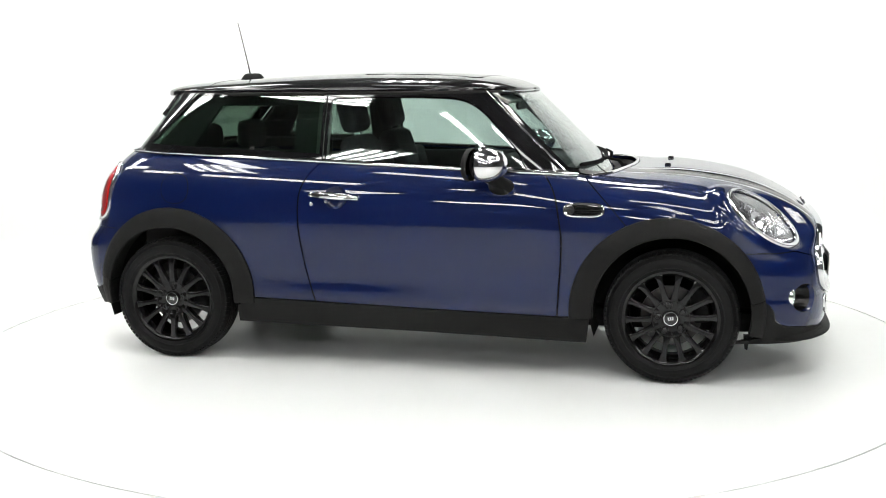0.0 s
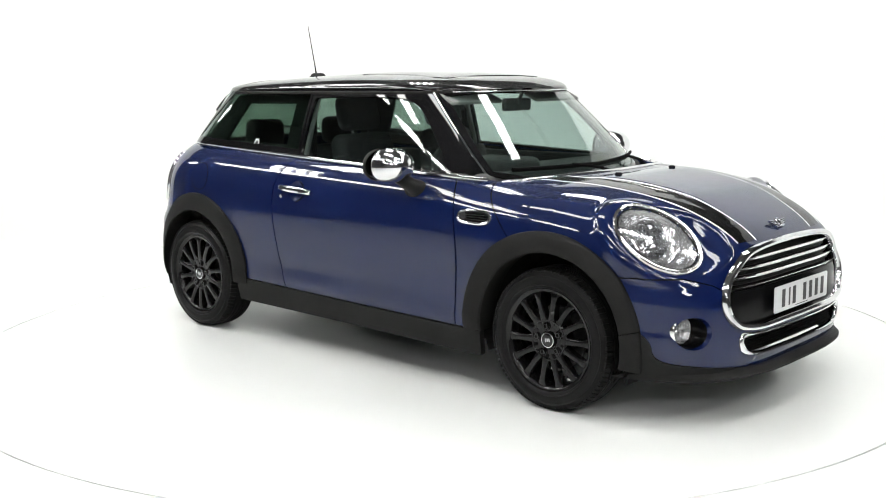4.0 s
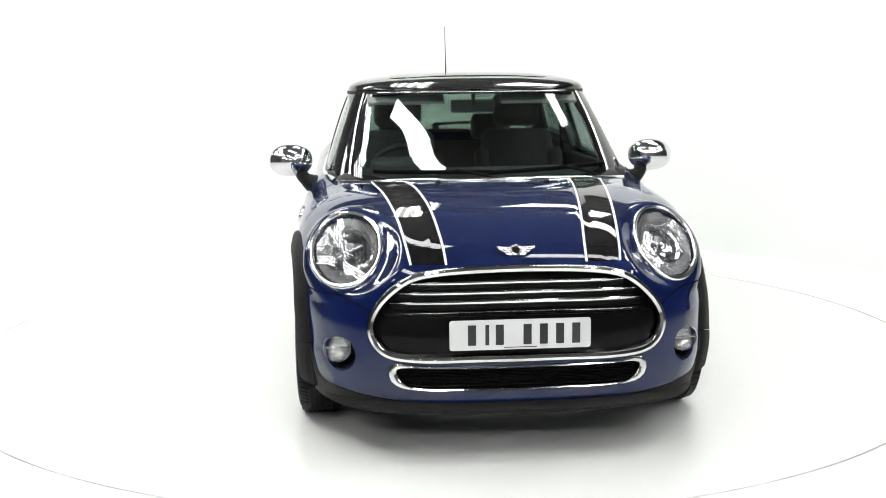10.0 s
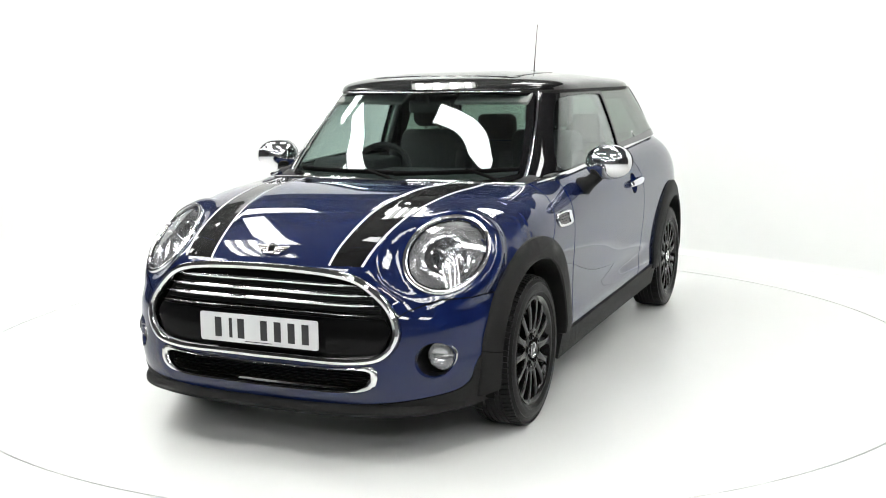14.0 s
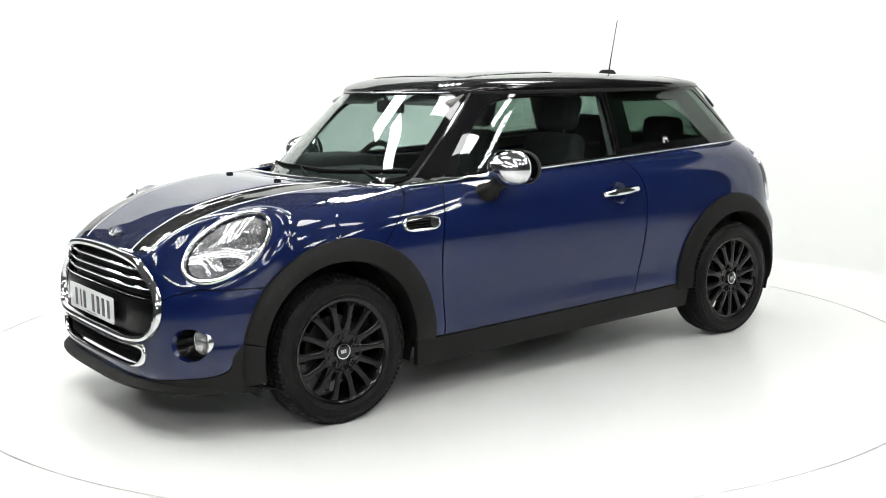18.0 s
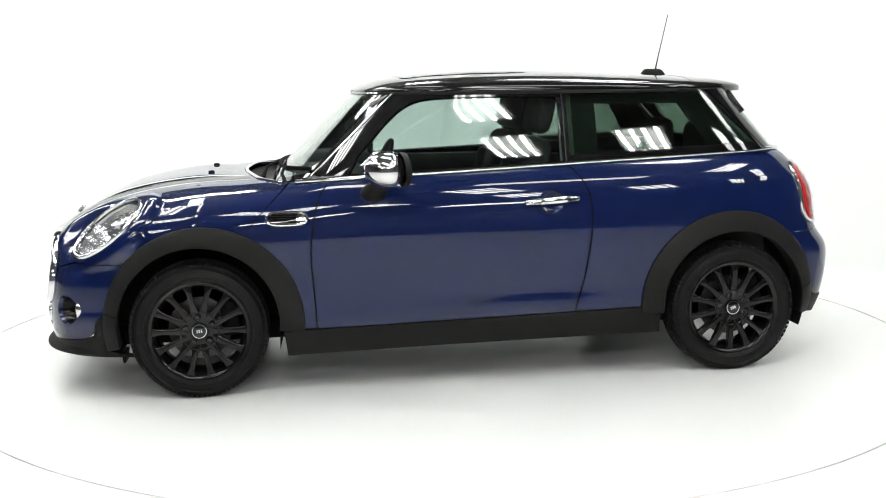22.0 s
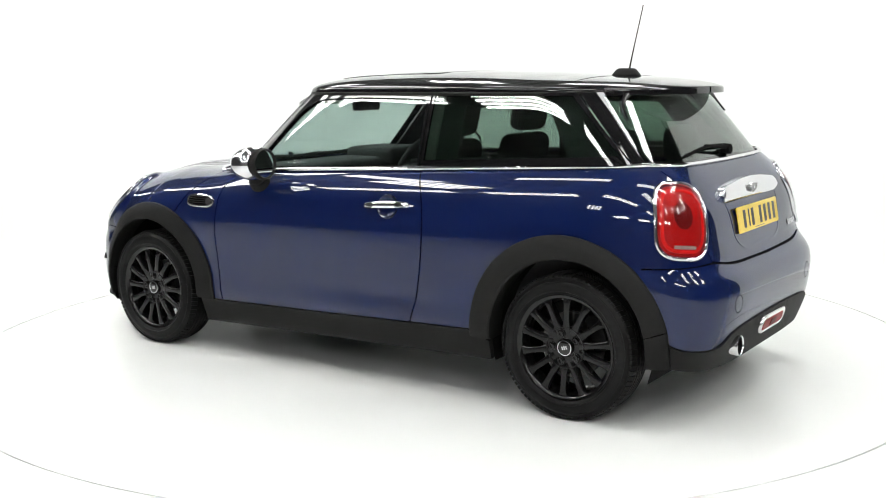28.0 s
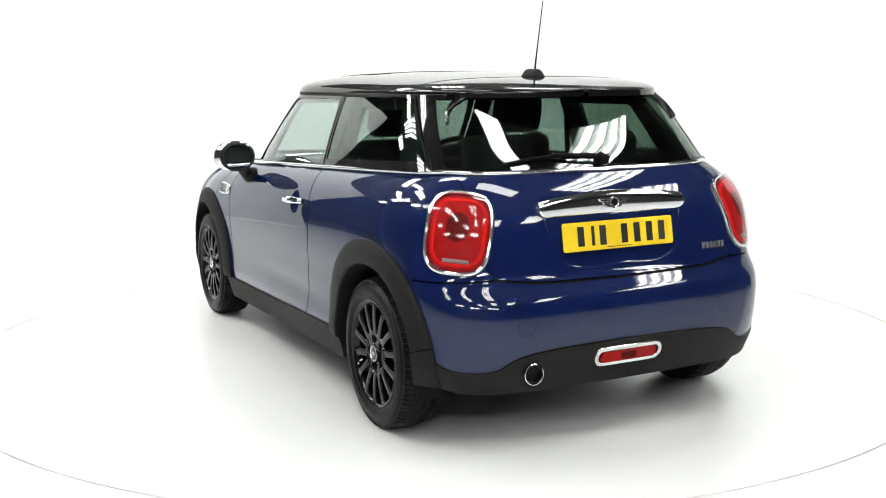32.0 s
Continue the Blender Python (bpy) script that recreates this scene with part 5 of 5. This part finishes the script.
# ---- flank details ----
for s in (False, True):
    f = -1 if s else 1
    dr_ = door[1 if s else 0]
    p, n = SIDE.both(line([(-0.232, 0.836), (-0.482, 0.850)], 0.012))
    n2 = n.copy()
    if s:
        p, n2 = p * (1, -1, 1), n * (1, -1, 1)
    bow = np.sin(np.linspace(0, np.pi, len(p))) ** 0.5 * 0.026 + 0.006
    w_ = 0.034 * (0.55 + 0.45 * np.sin(np.linspace(0.25, np.pi - 0.25, len(p))))
    part("door_handle", sweep(p + n2 * bow[:, None], n2, w_, 0.013, sink=0.6), CHROME, dr_, "chrome bar door handle")
    bm = bmesh.new()
    rows = []
    for k, d in ((1.03, 0.003), (1.0, 0.0005), (0.93, 0.006), (0.80, 0.015), (0.60, 0.023), (0.35, 0.027), (0.06, 0.028)):
        pc, nc = SIDE.both((CUP - CUP.mean(0)) * k + CUP.mean(0))
        rows.append([bm.verts.new((a - b * d) * (1, f, 1)) for a, b in zip(pc, nc)])
    for A, B in zip(rows[:-1], rows[1:]):
        for q in range(len(A)):
            bm.faces.new((A[q], A[(q + 1) % len(A)], B[(q + 1) % len(A)], B[q]))
    bm.faces.new(rows[-1])
    part("handle_cup", bm, PAINT, dr_, "hollow pressed behind the handle")
    # indicator scuttle: chrome frame with a black grid
    fr = np.array([(0.850, 0.798)]) + np.array([((0.092 if math.cos(a) < 0 else 0.086) * np.sign(math.cos(a)) * abs(math.cos(a)) ** 0.6 + 0.012 * math.sin(a) * 0, 0.027 * np.sign(math.sin(a)) * abs(math.sin(a)) ** 0.7) for a in np.linspace(0, 2 * math.pi, 40, endpoint=False)])
    sc = new("side_scuttle")
    sc.parent = car
    part("scuttle_frame", trim_on(SIDE, fr, 0.014, 0.010, closed=True, mirror=s), BRIGHT, sc, "chrome scuttle frame")
    place("scuttle_plate", sheet([(SIDE, fr, [], 0.02)], 0.004, s, 0.004), GLOSS_BLACK, sc, "black scuttle insert")
    for k in range(3):
        part("scuttle_slat", trim_on(SIDE, line([(0.775, 0.788 + 0.010 * k), (0.925, 0.788 + 0.010 * k)], 0.03), 0.004, 0.008, mirror=s), PLASTIC, sc)
    endp = np.array([(0.785, 0.798)]) + np.array([(0.020 * math.cos(a), 0.021 * math.sin(a)) for a in np.linspace(0, 2 * math.pi, 20, endpoint=False)])
    place("scuttle_end", sheet([(SIDE, endp, [], 0.02)], 0.004, s, 0.008), BRIGHT, sc, "chrome scuttle end")

lock = SIDE.points([(-0.475, 0.805)])[0] * (1, -1, 1)
bm = lathe([(0.0, 0.002), (0.007, 0.002), (0.009, 0.0), (0.009, -0.01)], 16)
bmesh.ops.rotate(bm, matrix=Matrix.Rotation(radians(180), 3, "Z"), verts=bm.verts)
bmesh.ops.translate(bm, vec=lock, verts=bm.verts)
part("door_lock", bm, SATIN, door[1], "small bright lock cylinder")

flap = np.array([(-1.205, 0.870)]) + np.array([(0.075 * np.sign(math.cos(a)) * abs(math.cos(a)) ** 0.85, 0.073 * np.sign(math.sin(a)) * abs(math.sin(a)) ** 0.85) for a in np.linspace(0, 2 * math.pi, 44, endpoint=False)])
part("fuel_flap_joint", trim_on(SIDE, flap, 0.005, 0.0012, closed=True, mirror=True), DARK, car, "dark joint round the fuel flap")
place("fuel_flap", sheet([(SIDE, flap * 0.975 + np.array([(-1.205, 0.870)]) * 0.025, [], 0.02)], 0.002, True, 0.0015), PAINT, car, "round blue fuel flap")


def door_mirror(s):
    m = new("door_mirror")
    m.parent = car
    c = Vector((0.392, s * 0.905, 1.010))

    def blob(rx, ry, rz, x0, x1, z0, z1, n=24):
        bm = bmesh.new()
        bmesh.ops.create_uvsphere(bm, u_segments=36, v_segments=22, radius=1)
        for q in bm.verts:
            x, y, z = q.co
            k = lambda t, p: math.copysign(abs(t) ** p, t)
            q.co = Vector((k(x, 0.95) * (rx if x > 0 else rx * 0.50), k(y, 0.9) * ry, k(z, 0.9) * rz))
        return bm
    cap = blob(0.118, 0.108, 0.081, 0, 0, 0, 0)
    bmesh.ops.bisect_plane(cap, geom=cap.verts[:] + cap.edges[:] + cap.faces[:], plane_co=(-0.052, 0, 0), plane_no=(1, 0, 0), clear_inner=True)
    bmesh.ops.rotate(cap, matrix=Matrix.Rotation(radians(-6 * s), 3, "Z"), verts=cap.verts)
    bmesh.ops.translate(cap, vec=c, verts=cap.verts)
    part("mirror_cap", cap, CAP, m, "polished chrome mirror cap")
    back = blob(0.116, 0.098, 0.075, 0, 0, 0, 0)
    bmesh.ops.bisect_plane(back, geom=back.verts[:] + back.edges[:] + back.faces[:], plane_co=(-0.034, 0, 0), plane_no=(-1, 0, 0), clear_inner=True)
    bmesh.ops.translate(back, vec=c - Vector((0.003, 0, 0)), verts=back.verts)
    part("mirror_shell", back, PLASTIC, m, "black mirror shell")
    for nm, prof, mt, lb in (("mirror_glass", [(0.0, 0.0), (0.080, 0.0), (0.081, -0.003)], MIRROR, "oval mirror glass"),
                             ("mirror_frame", [(0.080, -0.004), (0.082, 0.006), (0.086, 0.009), (0.092, 0.004), (0.095, -0.006), (0.094, -0.020)], PLASTIC, "black mirror frame")):
        gl_ = lathe(prof, 40)
        bmesh.ops.rotate(gl_, matrix=Matrix.Rotation(radians(90), 3, "Z"), verts=gl_.verts)
        bmesh.ops.scale(gl_, vec=(1, 1, 0.80), verts=gl_.verts)
        bmesh.ops.rotate(gl_, matrix=Matrix.Rotation(radians(s * 9), 3, "Z") @ Matrix.Rotation(radians(4), 3, "Y"), verts=gl_.verts)
        bmesh.ops.translate(gl_, vec=c + Vector((-0.066, 0, 0)), verts=gl_.verts)
        part(nm, gl_, mt, m, lb)
    foot = SIDE.points([(0.455, 0.905)])[0] * (1, s, 1)
    pts = [foot - np.array([0, s * 0.01, 0.012]), foot + np.array([0.0, s * 0.028, 0.012]), np.array(c) + np.array([0.010, -s * 0.040, -0.045])]
    run = curve(pts, 0.008)
    stem = tube(run, 0.031 + 0.017 * (1 - smooth(np.linspace(0, 2.2, len(run)))), 18)
    bmesh.ops.scale(stem, vec=(1.35, 1, 1), space=Matrix.Translation(-Vector(foot)), verts=stem.verts)
    part("mirror_foot", stem, PLASTIC, m, "black plastic mirror foot")


for s in (1, -1):
    door_mirror(s)

# ---- tail ----
TAIL = Oval((-1.670, 0.660, 0.838), (-0.84, 0.50, 0.20), 0.118, 0.152, -7)


def tail_light(s):
    h = new("tail_light")
    h.parent = car

    def put(name, bm, mat, label=""):
        if s < 0:
            for q in bm.verts:
                q.co.y = -q.co.y
        return part(name, bm, mat, h, label)

    def cushion(scale, lift, crown, power, rings=8, at=(0, 0)):
        bm = bmesh.new()
        rim = TAIL.rim(scale, 64, power)
        c = np.array(at)
        rows = []
        for i in range(rings + 1):
            k = 1 - (i / rings) ** 1.5 if i else 1
            p, n = TAIL.chart.both(rim * k + c)
            hgt = lift + crown * (1 - k ** 3)
            rows.append([bm.verts.new(a + b * hgt) for a, b in zip(p, n)])
        p, n = TAIL.chart.both(rim + c)
        low = [bm.verts.new(a - b * 0.01) for a, b in zip(p, n)]
        rows = [low] + rows
        for A, B in zip(rows[:-1], rows[1:]):
            for i in range(64):
                bm.faces.new((A[i], A[(i + 1) % 64], B[(i + 1) % 64], B[i]))
        bmesh.ops.remove_doubles(bm, verts=bm.verts, dist=0.0003)
        return bm
    p, n = TAIL.chart.both(TAIL.rim(1.0, 72, 3.2))
    put("bezel", sweep(p, n, 0.018, 0.013, closed=True, sink=0.5), BOWL, "chrome tail-light bezel")
    put("lens", cushion(0.93, 0.002, 0.006, 3.2), RED, "red domed tail-light lens")
    p, n = TAIL.chart.both(TAIL.rim(0.80, 72, 3.4))
    put("light_ring", sweep(p + n * 0.0045, n, 0.014, 0.004, closed=True), RED_BRIGHT, "bright red ring")
    put("lens_core", cushion(0.36, 0.0085, 0.001, 2.0, at=(-0.006, 0.020)), RED_DARK, "dark red lens core")
    put("lens_cover", cushion(0.95, 0.010, 0.007, 3.2, 12), LENS, "clear glossy outer cover").visible_shadow = False
    p, n = TAIL.chart.both(line([(-0.045, -0.105), (0.050, -0.105)], 0.01))
    put("reversing_lens", sweep(p + n * 0.0075, n, 0.014, 0.003), GREY_LENS, "grey reversing lens")


for s in (1, -1):
    tail_light(s)

# boot handle bar, plate, lettering bars
hb = np.stack([np.linspace(-0.345, 0.345, 80), 0.904 + 0.012 * np.cos(np.linspace(-1.5, 1.5, 80))], 1)
p, n = REAR.both(hb)
n[:, 2] = 0.05
n /= np.linalg.norm(n, axis=1)[:, None]
wd = (0.064 + 0.034 * np.cos(np.linspace(-1.5, 1.5, 80))) * (1 - np.abs(np.linspace(-0.998, 0.998, 80)) ** 30) ** 0.5
part("boot_handle", sweep(p + n * 0.002, n, wd, 0.020, sink=1.2), CHROME, tailgate, "wide chrome boot handle bar")
ro, rn = REAR.both([(0.005, 0.930)])
badge(Vector(ro[0]) + Vector((-0.030, 0, -0.012)), Vector((-0.97, 0, 0.22)).normalized(), Vector((0, -1, 0)), Vector((0.22, 0, 0.97)).normalized(), 0.92, tailgate)
rec = np.array([(0.325, 0.882), (0.305, 0.80), (0.285, 0.735), (0.235, 0.694), (0.0, 0.684), (-0.225, 0.692), (-0.275, 0.725), (-0.30, 0.79), (-0.32, 0.872)])
rec_p, rec_n = REAR.both(curve(rec, 0.02))
part("plate_recess_edge", sweep(rec_p, rec_n, 0.012, 0.0012), PAINT, tailgate, "pressed edge of the plate recess")
pr_o = Vector((-1.756, 0.0, 0.798))
pn = Vector((-0.985, 0, 0.17)).normalized()
number_plate(pr_o, pn, Vector((0, -1, 0)), Vector((0.17, 0, 0.985)).normalized(), PLATE_YELLOW, "rear_number_plate", "yellow number plate with plain dark bars")
part("plate_holder", rounded_box(0.04, 0.50, 0.09, 0.004, 1, at=(-1.728, 0, 0.798)), DARK, car)
for i in range(6):
    q, qn = REAR.both([(-0.418 - 0.021 * i, 0.718)])
    o_, n_ = Vector(q[0]), Vector(qn[0])
    u_ = Vector((0, 0, 1)).cross(n_).normalized()
    v_ = n_.cross(u_)
    part("letter_bar", plate_of([(-0.0075, -0.013), (0.0075, -0.013), (0.0095, 0.013), (-0.0055, 0.013)], 0.004, lambda a, b, d: o_ + u_ * a + v_ * b + n_ * d), EMBLEM, tailgate, "small chrome lettering bar")

# fins that close the gap between spoiler and rear window
for s in (1, -1):
    p, n = CREAR.both(curve([(s * 0.555, 1.222), (s * 0.545, 1.250), (s * 0.515, 1.292), (s * 0.460, 1.328)], 0.012))
    part("spoiler_fin", sweep(p + n * 0.004, n, np.linspace(0.010, 0.034, len(p)), 0.014), GLOSS_BLACK, car, "gloss black spoiler fin")

# rear wiper on the glass
uv = np.stack([np.linspace(0.40, -0.01, 16), np.linspace(1.070, 1.090, 16) + 0.010 * np.sin(np.linspace(0, 3.1, 16))], 1)
p, n = CREAR.both(uv)
rwp = part("rear_wiper", sweep(p + n * 0.008, n, 0.010, 0.012), DARK, car, "black rear wiper")
p2, n2 = CREAR.both(np.stack([np.linspace(-0.035, 0.20, 8), np.linspace(1.072, 1.092, 8)], 1))
part("wiper_arm", tube(p2 + n2 * 0.024, [0.010, 0.009, 0.008, 0.008, 0.007, 0.007, 0.006, 0.006]), DARK, rwp)
bm = lathe([(0.0, 0.03), (0.022, 0.025), (0.026, -0.01)], 16)
bmesh.ops.rotate(bm, matrix=Matrix.Rotation(radians(90), 3, "Z"), verts=bm.verts)
bmesh.ops.translate(bm, vec=p2[0] + n2[0] * 0.012, verts=bm.verts)
part("wiper_pivot", bm, DARK, rwp)

# bumper details: round towing cover, exhaust, fog lamp
for y in (0.47, -0.46):
    q = np.array([(y, 0.492)]) + np.array([(0.036 * math.cos(a), 0.036 * math.sin(a)) for a in np.linspace(0, 2 * math.pi, 30, endpoint=False)])
    part("cover_joint", trim_on(REAR, q, 0.003, 0.0006, closed=True), DARK, rear_bumper, "dark joint of a round cover")
ex = new("exhaust")
ex.parent = car
for nm, prof, mat in (("tailpipe", [(0.038, -0.16), (0.041, 0.0), (0.0425, 0.030), (0.0418, 0.036), (0.0385, 0.038), (0.0360, 0.034), (0.0356, 0.031)], BRIGHT), ("pipe_inside", [(0.0352, 0.030), (0.0335, 0.010), (0.0315, -0.13), (0.0, -0.14)], MESH_BLACK)):
    bm = lathe(prof, 36)
    bmesh.ops.rotate(bm, matrix=Matrix.Rotation(radians(90), 3, "Z"), verts=bm.verts)
    bmesh.ops.translate(bm, vec=(-1.812, 0.440, 0.312), verts=bm.verts)
    part(nm, bm, mat, ex, "polished tailpipe" if nm == "tailpipe" else "")
rf = new("rear_fog_light")
rf.parent = car
fo_ = np.array(rounded_rect(0.300, 0.060, 0.028)) + (0.005, 0.340)
p, n = REAR.both(fo_)
part("lamp_surround", sweep(p + n * 0.006, n, 0.020, 0.012, closed=True), BRIGHT, rf, "chrome fog lamp surround")
fi_ = np.array(rounded_rect(0.262, 0.046, 0.021)) + (0.005, 0.338)
place("lens", sheet([(REAR, fi_, [], 0.02)], 0.012, lift=0.016), RED, rf, "red fog lamp lens")
fi2 = np.array(rounded_rect(0.07, 0.030, 0.008)) + (0.005, 0.338)
place("lens_core", sheet([(REAR, fi2, [], 0.02)], 0.004, lift=0.0185), RED_DARK, rf)

# ---- cabin inside ----
for s in (1, -1):
    part("door_card", rounded_box(1.30, 0.05, 0.62, 0.02, 2, at=(0.05, s * 0.70, 0.66)), TRIM, car, "dark door lining")
    part("rear_side_lining", rounded_box(0.95, 0.06, 0.60, 0.02, 2, at=(-1.02, s * 0.60, 0.66)), TRIM, car, "dark rear side lining")
part("cabin_floor", rounded_box(1.9, 1.36, 0.04, 0.01, 1, at=(-0.1, 0, 0.32)), TRIM, car, "dark carpet floor")
part("dashboard", rounded_box(0.34, 1.36, 0.34, 0.06, 4, at=(0.60, 0, 0.80)), TRIM, car, "dark soft dashboard")
part("dashboard_cowl", rounded_box(0.34, 0.34, 0.09, 0.035, 3, at=(0.55, -0.34, 0.975)), TRIM, car, "hooded instrument cowl")
part("dashboard_shelf", rounded_box(0.34, 1.30, 0.05, 0.02, 2, at=(0.72, 0, 0.90)), TRIM, car, "dark shelf under the windscreen")


def seat(y, tilt=-14):
    st = new("front_seat")
    st.parent = car
    part("cushion", rounded_box(0.50, 0.50, 0.17, 0.06, 4, at=(-0.02, y, 0.50)), FABRIC, st)
    bk = rounded_box(0.13, 0.47, 0.60, 0.055, 4, at=(0, 0, 0.30), taper=0.86)
    for sy in (-1, 1):
        b2 = rounded_box(0.12, 0.08, 0.44, 0.035, 3, at=(0.035, sy * 0.21, 0.26))
        bmesh.ops.rotate(b2, matrix=Matrix.Rotation(radians(tilt), 3, "Y"), verts=b2.verts)
        bmesh.ops.translate(b2, vec=(-0.25, y, 0.53), verts=b2.verts)
        part("bolster", b2, FABRIC, st)
    bmesh.ops.rotate(bk, matrix=Matrix.Rotation(radians(tilt), 3, "Y"), verts=bk.verts)
    bmesh.ops.translate(bk, vec=(-0.25, y, 0.53), verts=bk.verts)
    part("backrest", bk, FABRIC, st)
    hr = rounded_box(0.10, 0.27, 0.19, 0.045, 4, at=(0.01, 0, 0.71))
    bmesh.ops.rotate(hr, matrix=Matrix.Rotation(radians(tilt), 3, "Y"), verts=hr.verts)
    bmesh.ops.translate(hr, vec=(-0.25, y, 0.53), verts=hr.verts)
    part("headrest", hr, FABRIC, st)
    for sy in (-0.06, 0.06):
        b = tube([(0, sy, 0.55), (0.005, sy, 0.66)], 0.007)
        bmesh.ops.rotate(b, matrix=Matrix.Rotation(radians(tilt), 3, "Y"), verts=b.verts)
        bmesh.ops.translate(b, vec=(-0.25, y, 0.53), verts=b.verts)
        part("headrest_post", b, SATIN, st)


seat(0.34)
seat(-0.34)
part("rear_bench", rounded_box(0.46, 1.10, 0.18, 0.06, 4, at=(-0.88, 0, 0.50)), FABRIC, car, "dark rear bench cushion")
bm = rounded_box(0.13, 1.12, 0.52, 0.05, 4, at=(0, 0, 0.24))
bmesh.ops.rotate(bm, matrix=Matrix.Rotation(radians(-20), 3, "Y"), verts=bm.verts)
bmesh.ops.translate(bm, vec=(-1.08, 0, 0.52), verts=bm.verts)
part("rear_bench_back", bm, FABRIC, car, "dark rear bench backrest")
for y in (0.30, -0.30):
    part("rear_headrest", rounded_box(0.10, 0.26, 0.17, 0.045, 4, at=(-1.27, y, 1.085)), FABRIC, car, "dark rear headrest")
part("parcel_shelf", rounded_box(0.32, 1.12, 0.03, 0.01, 1, at=(-1.42, 0, 0.96)), TRIM, car, "dark parcel shelf")
sw = new("steering_wheel")
sw.parent = car
Ms = Matrix.Translation((0.33, -0.34, 0.90)) @ Matrix.Rotation(radians(-24), 4, "Y")
ring_ = [(0, 0.178 * math.cos(2 * math.pi * i / 40), 0.178 * math.sin(2 * math.pi * i / 40)) for i in range(41)]
bm = tube(ring_, 0.015, 10)
bmesh.ops.transform(bm, matrix=Ms, verts=bm.verts)
part("wheel_rim", bm, TRIM, sw)
bm = rounded_box(0.05, 0.14, 0.11, 0.02, 3)
bmesh.ops.transform(bm, matrix=Ms, verts=bm.verts)
part("boss", bm, TRIM, sw)
for y0, z0 in ((0.16, 0.02), (-0.16, 0.02), (0.0, -0.16)):
    bm = tube([(0, y0 * 0.3, z0 * 0.3), (0, y0, z0)], 0.014)
    bmesh.ops.transform(bm, matrix=Ms, verts=bm.verts)
    part("spoke", bm, SATIN, sw)
bm = rounded_box(0.03, 0.22, 0.065, 0.014, 3, at=(0.42, 0.0, 1.265))
im = part("inside_mirror", bm, TRIM, car, "black inside mirror")
part("mirror_stalk", tube([(0.43, 0, 1.27), (0.46, 0, 1.33)], 0.010), TRIM, im)
for s in (1, -1):
    part("sun_visor", rounded_box(0.16, 0.38, 0.02, 0.008, 2, at=(0.37, s * 0.33, 1.315), turn=Matrix.Rotation(radians(25), 4, "Y")), HEADLINER, car, "grey sun visor, folded up")
part("headlining", rounded_box(1.50, 1.06, 0.012, 0.004, 1, at=(-0.42, 0, 1.335)), HEADLINER, car, "grey cloth headlining")
for s in (1, -1):
    part("pillar_lining", rounded_box(0.07, 0.03, 0.34, 0.015, 2, at=(-0.47, s * 0.635, 1.16), turn=Matrix.Rotation(radians(s * 18), 4, "X")), HEADLINER, car, "grey pillar lining")
    part("seat_belt", sweep([(-0.47, s * 0.60, 1.22), (-0.46, s * 0.62, 0.95), (-0.45, s * 0.64, 0.6)], np.tile((0.0, -s, 0.0), (3, 1)), 0.045, 0.002), DARK, car, "dark seat belt")



# ---- what moves ----
TURN0, RATE = -13.72, -7.171


def on_table(t):
    return pose(0, 0, 0, 0, 0, TURN0 + RATE * t) @ pose(-0.007, 0.122, 0)


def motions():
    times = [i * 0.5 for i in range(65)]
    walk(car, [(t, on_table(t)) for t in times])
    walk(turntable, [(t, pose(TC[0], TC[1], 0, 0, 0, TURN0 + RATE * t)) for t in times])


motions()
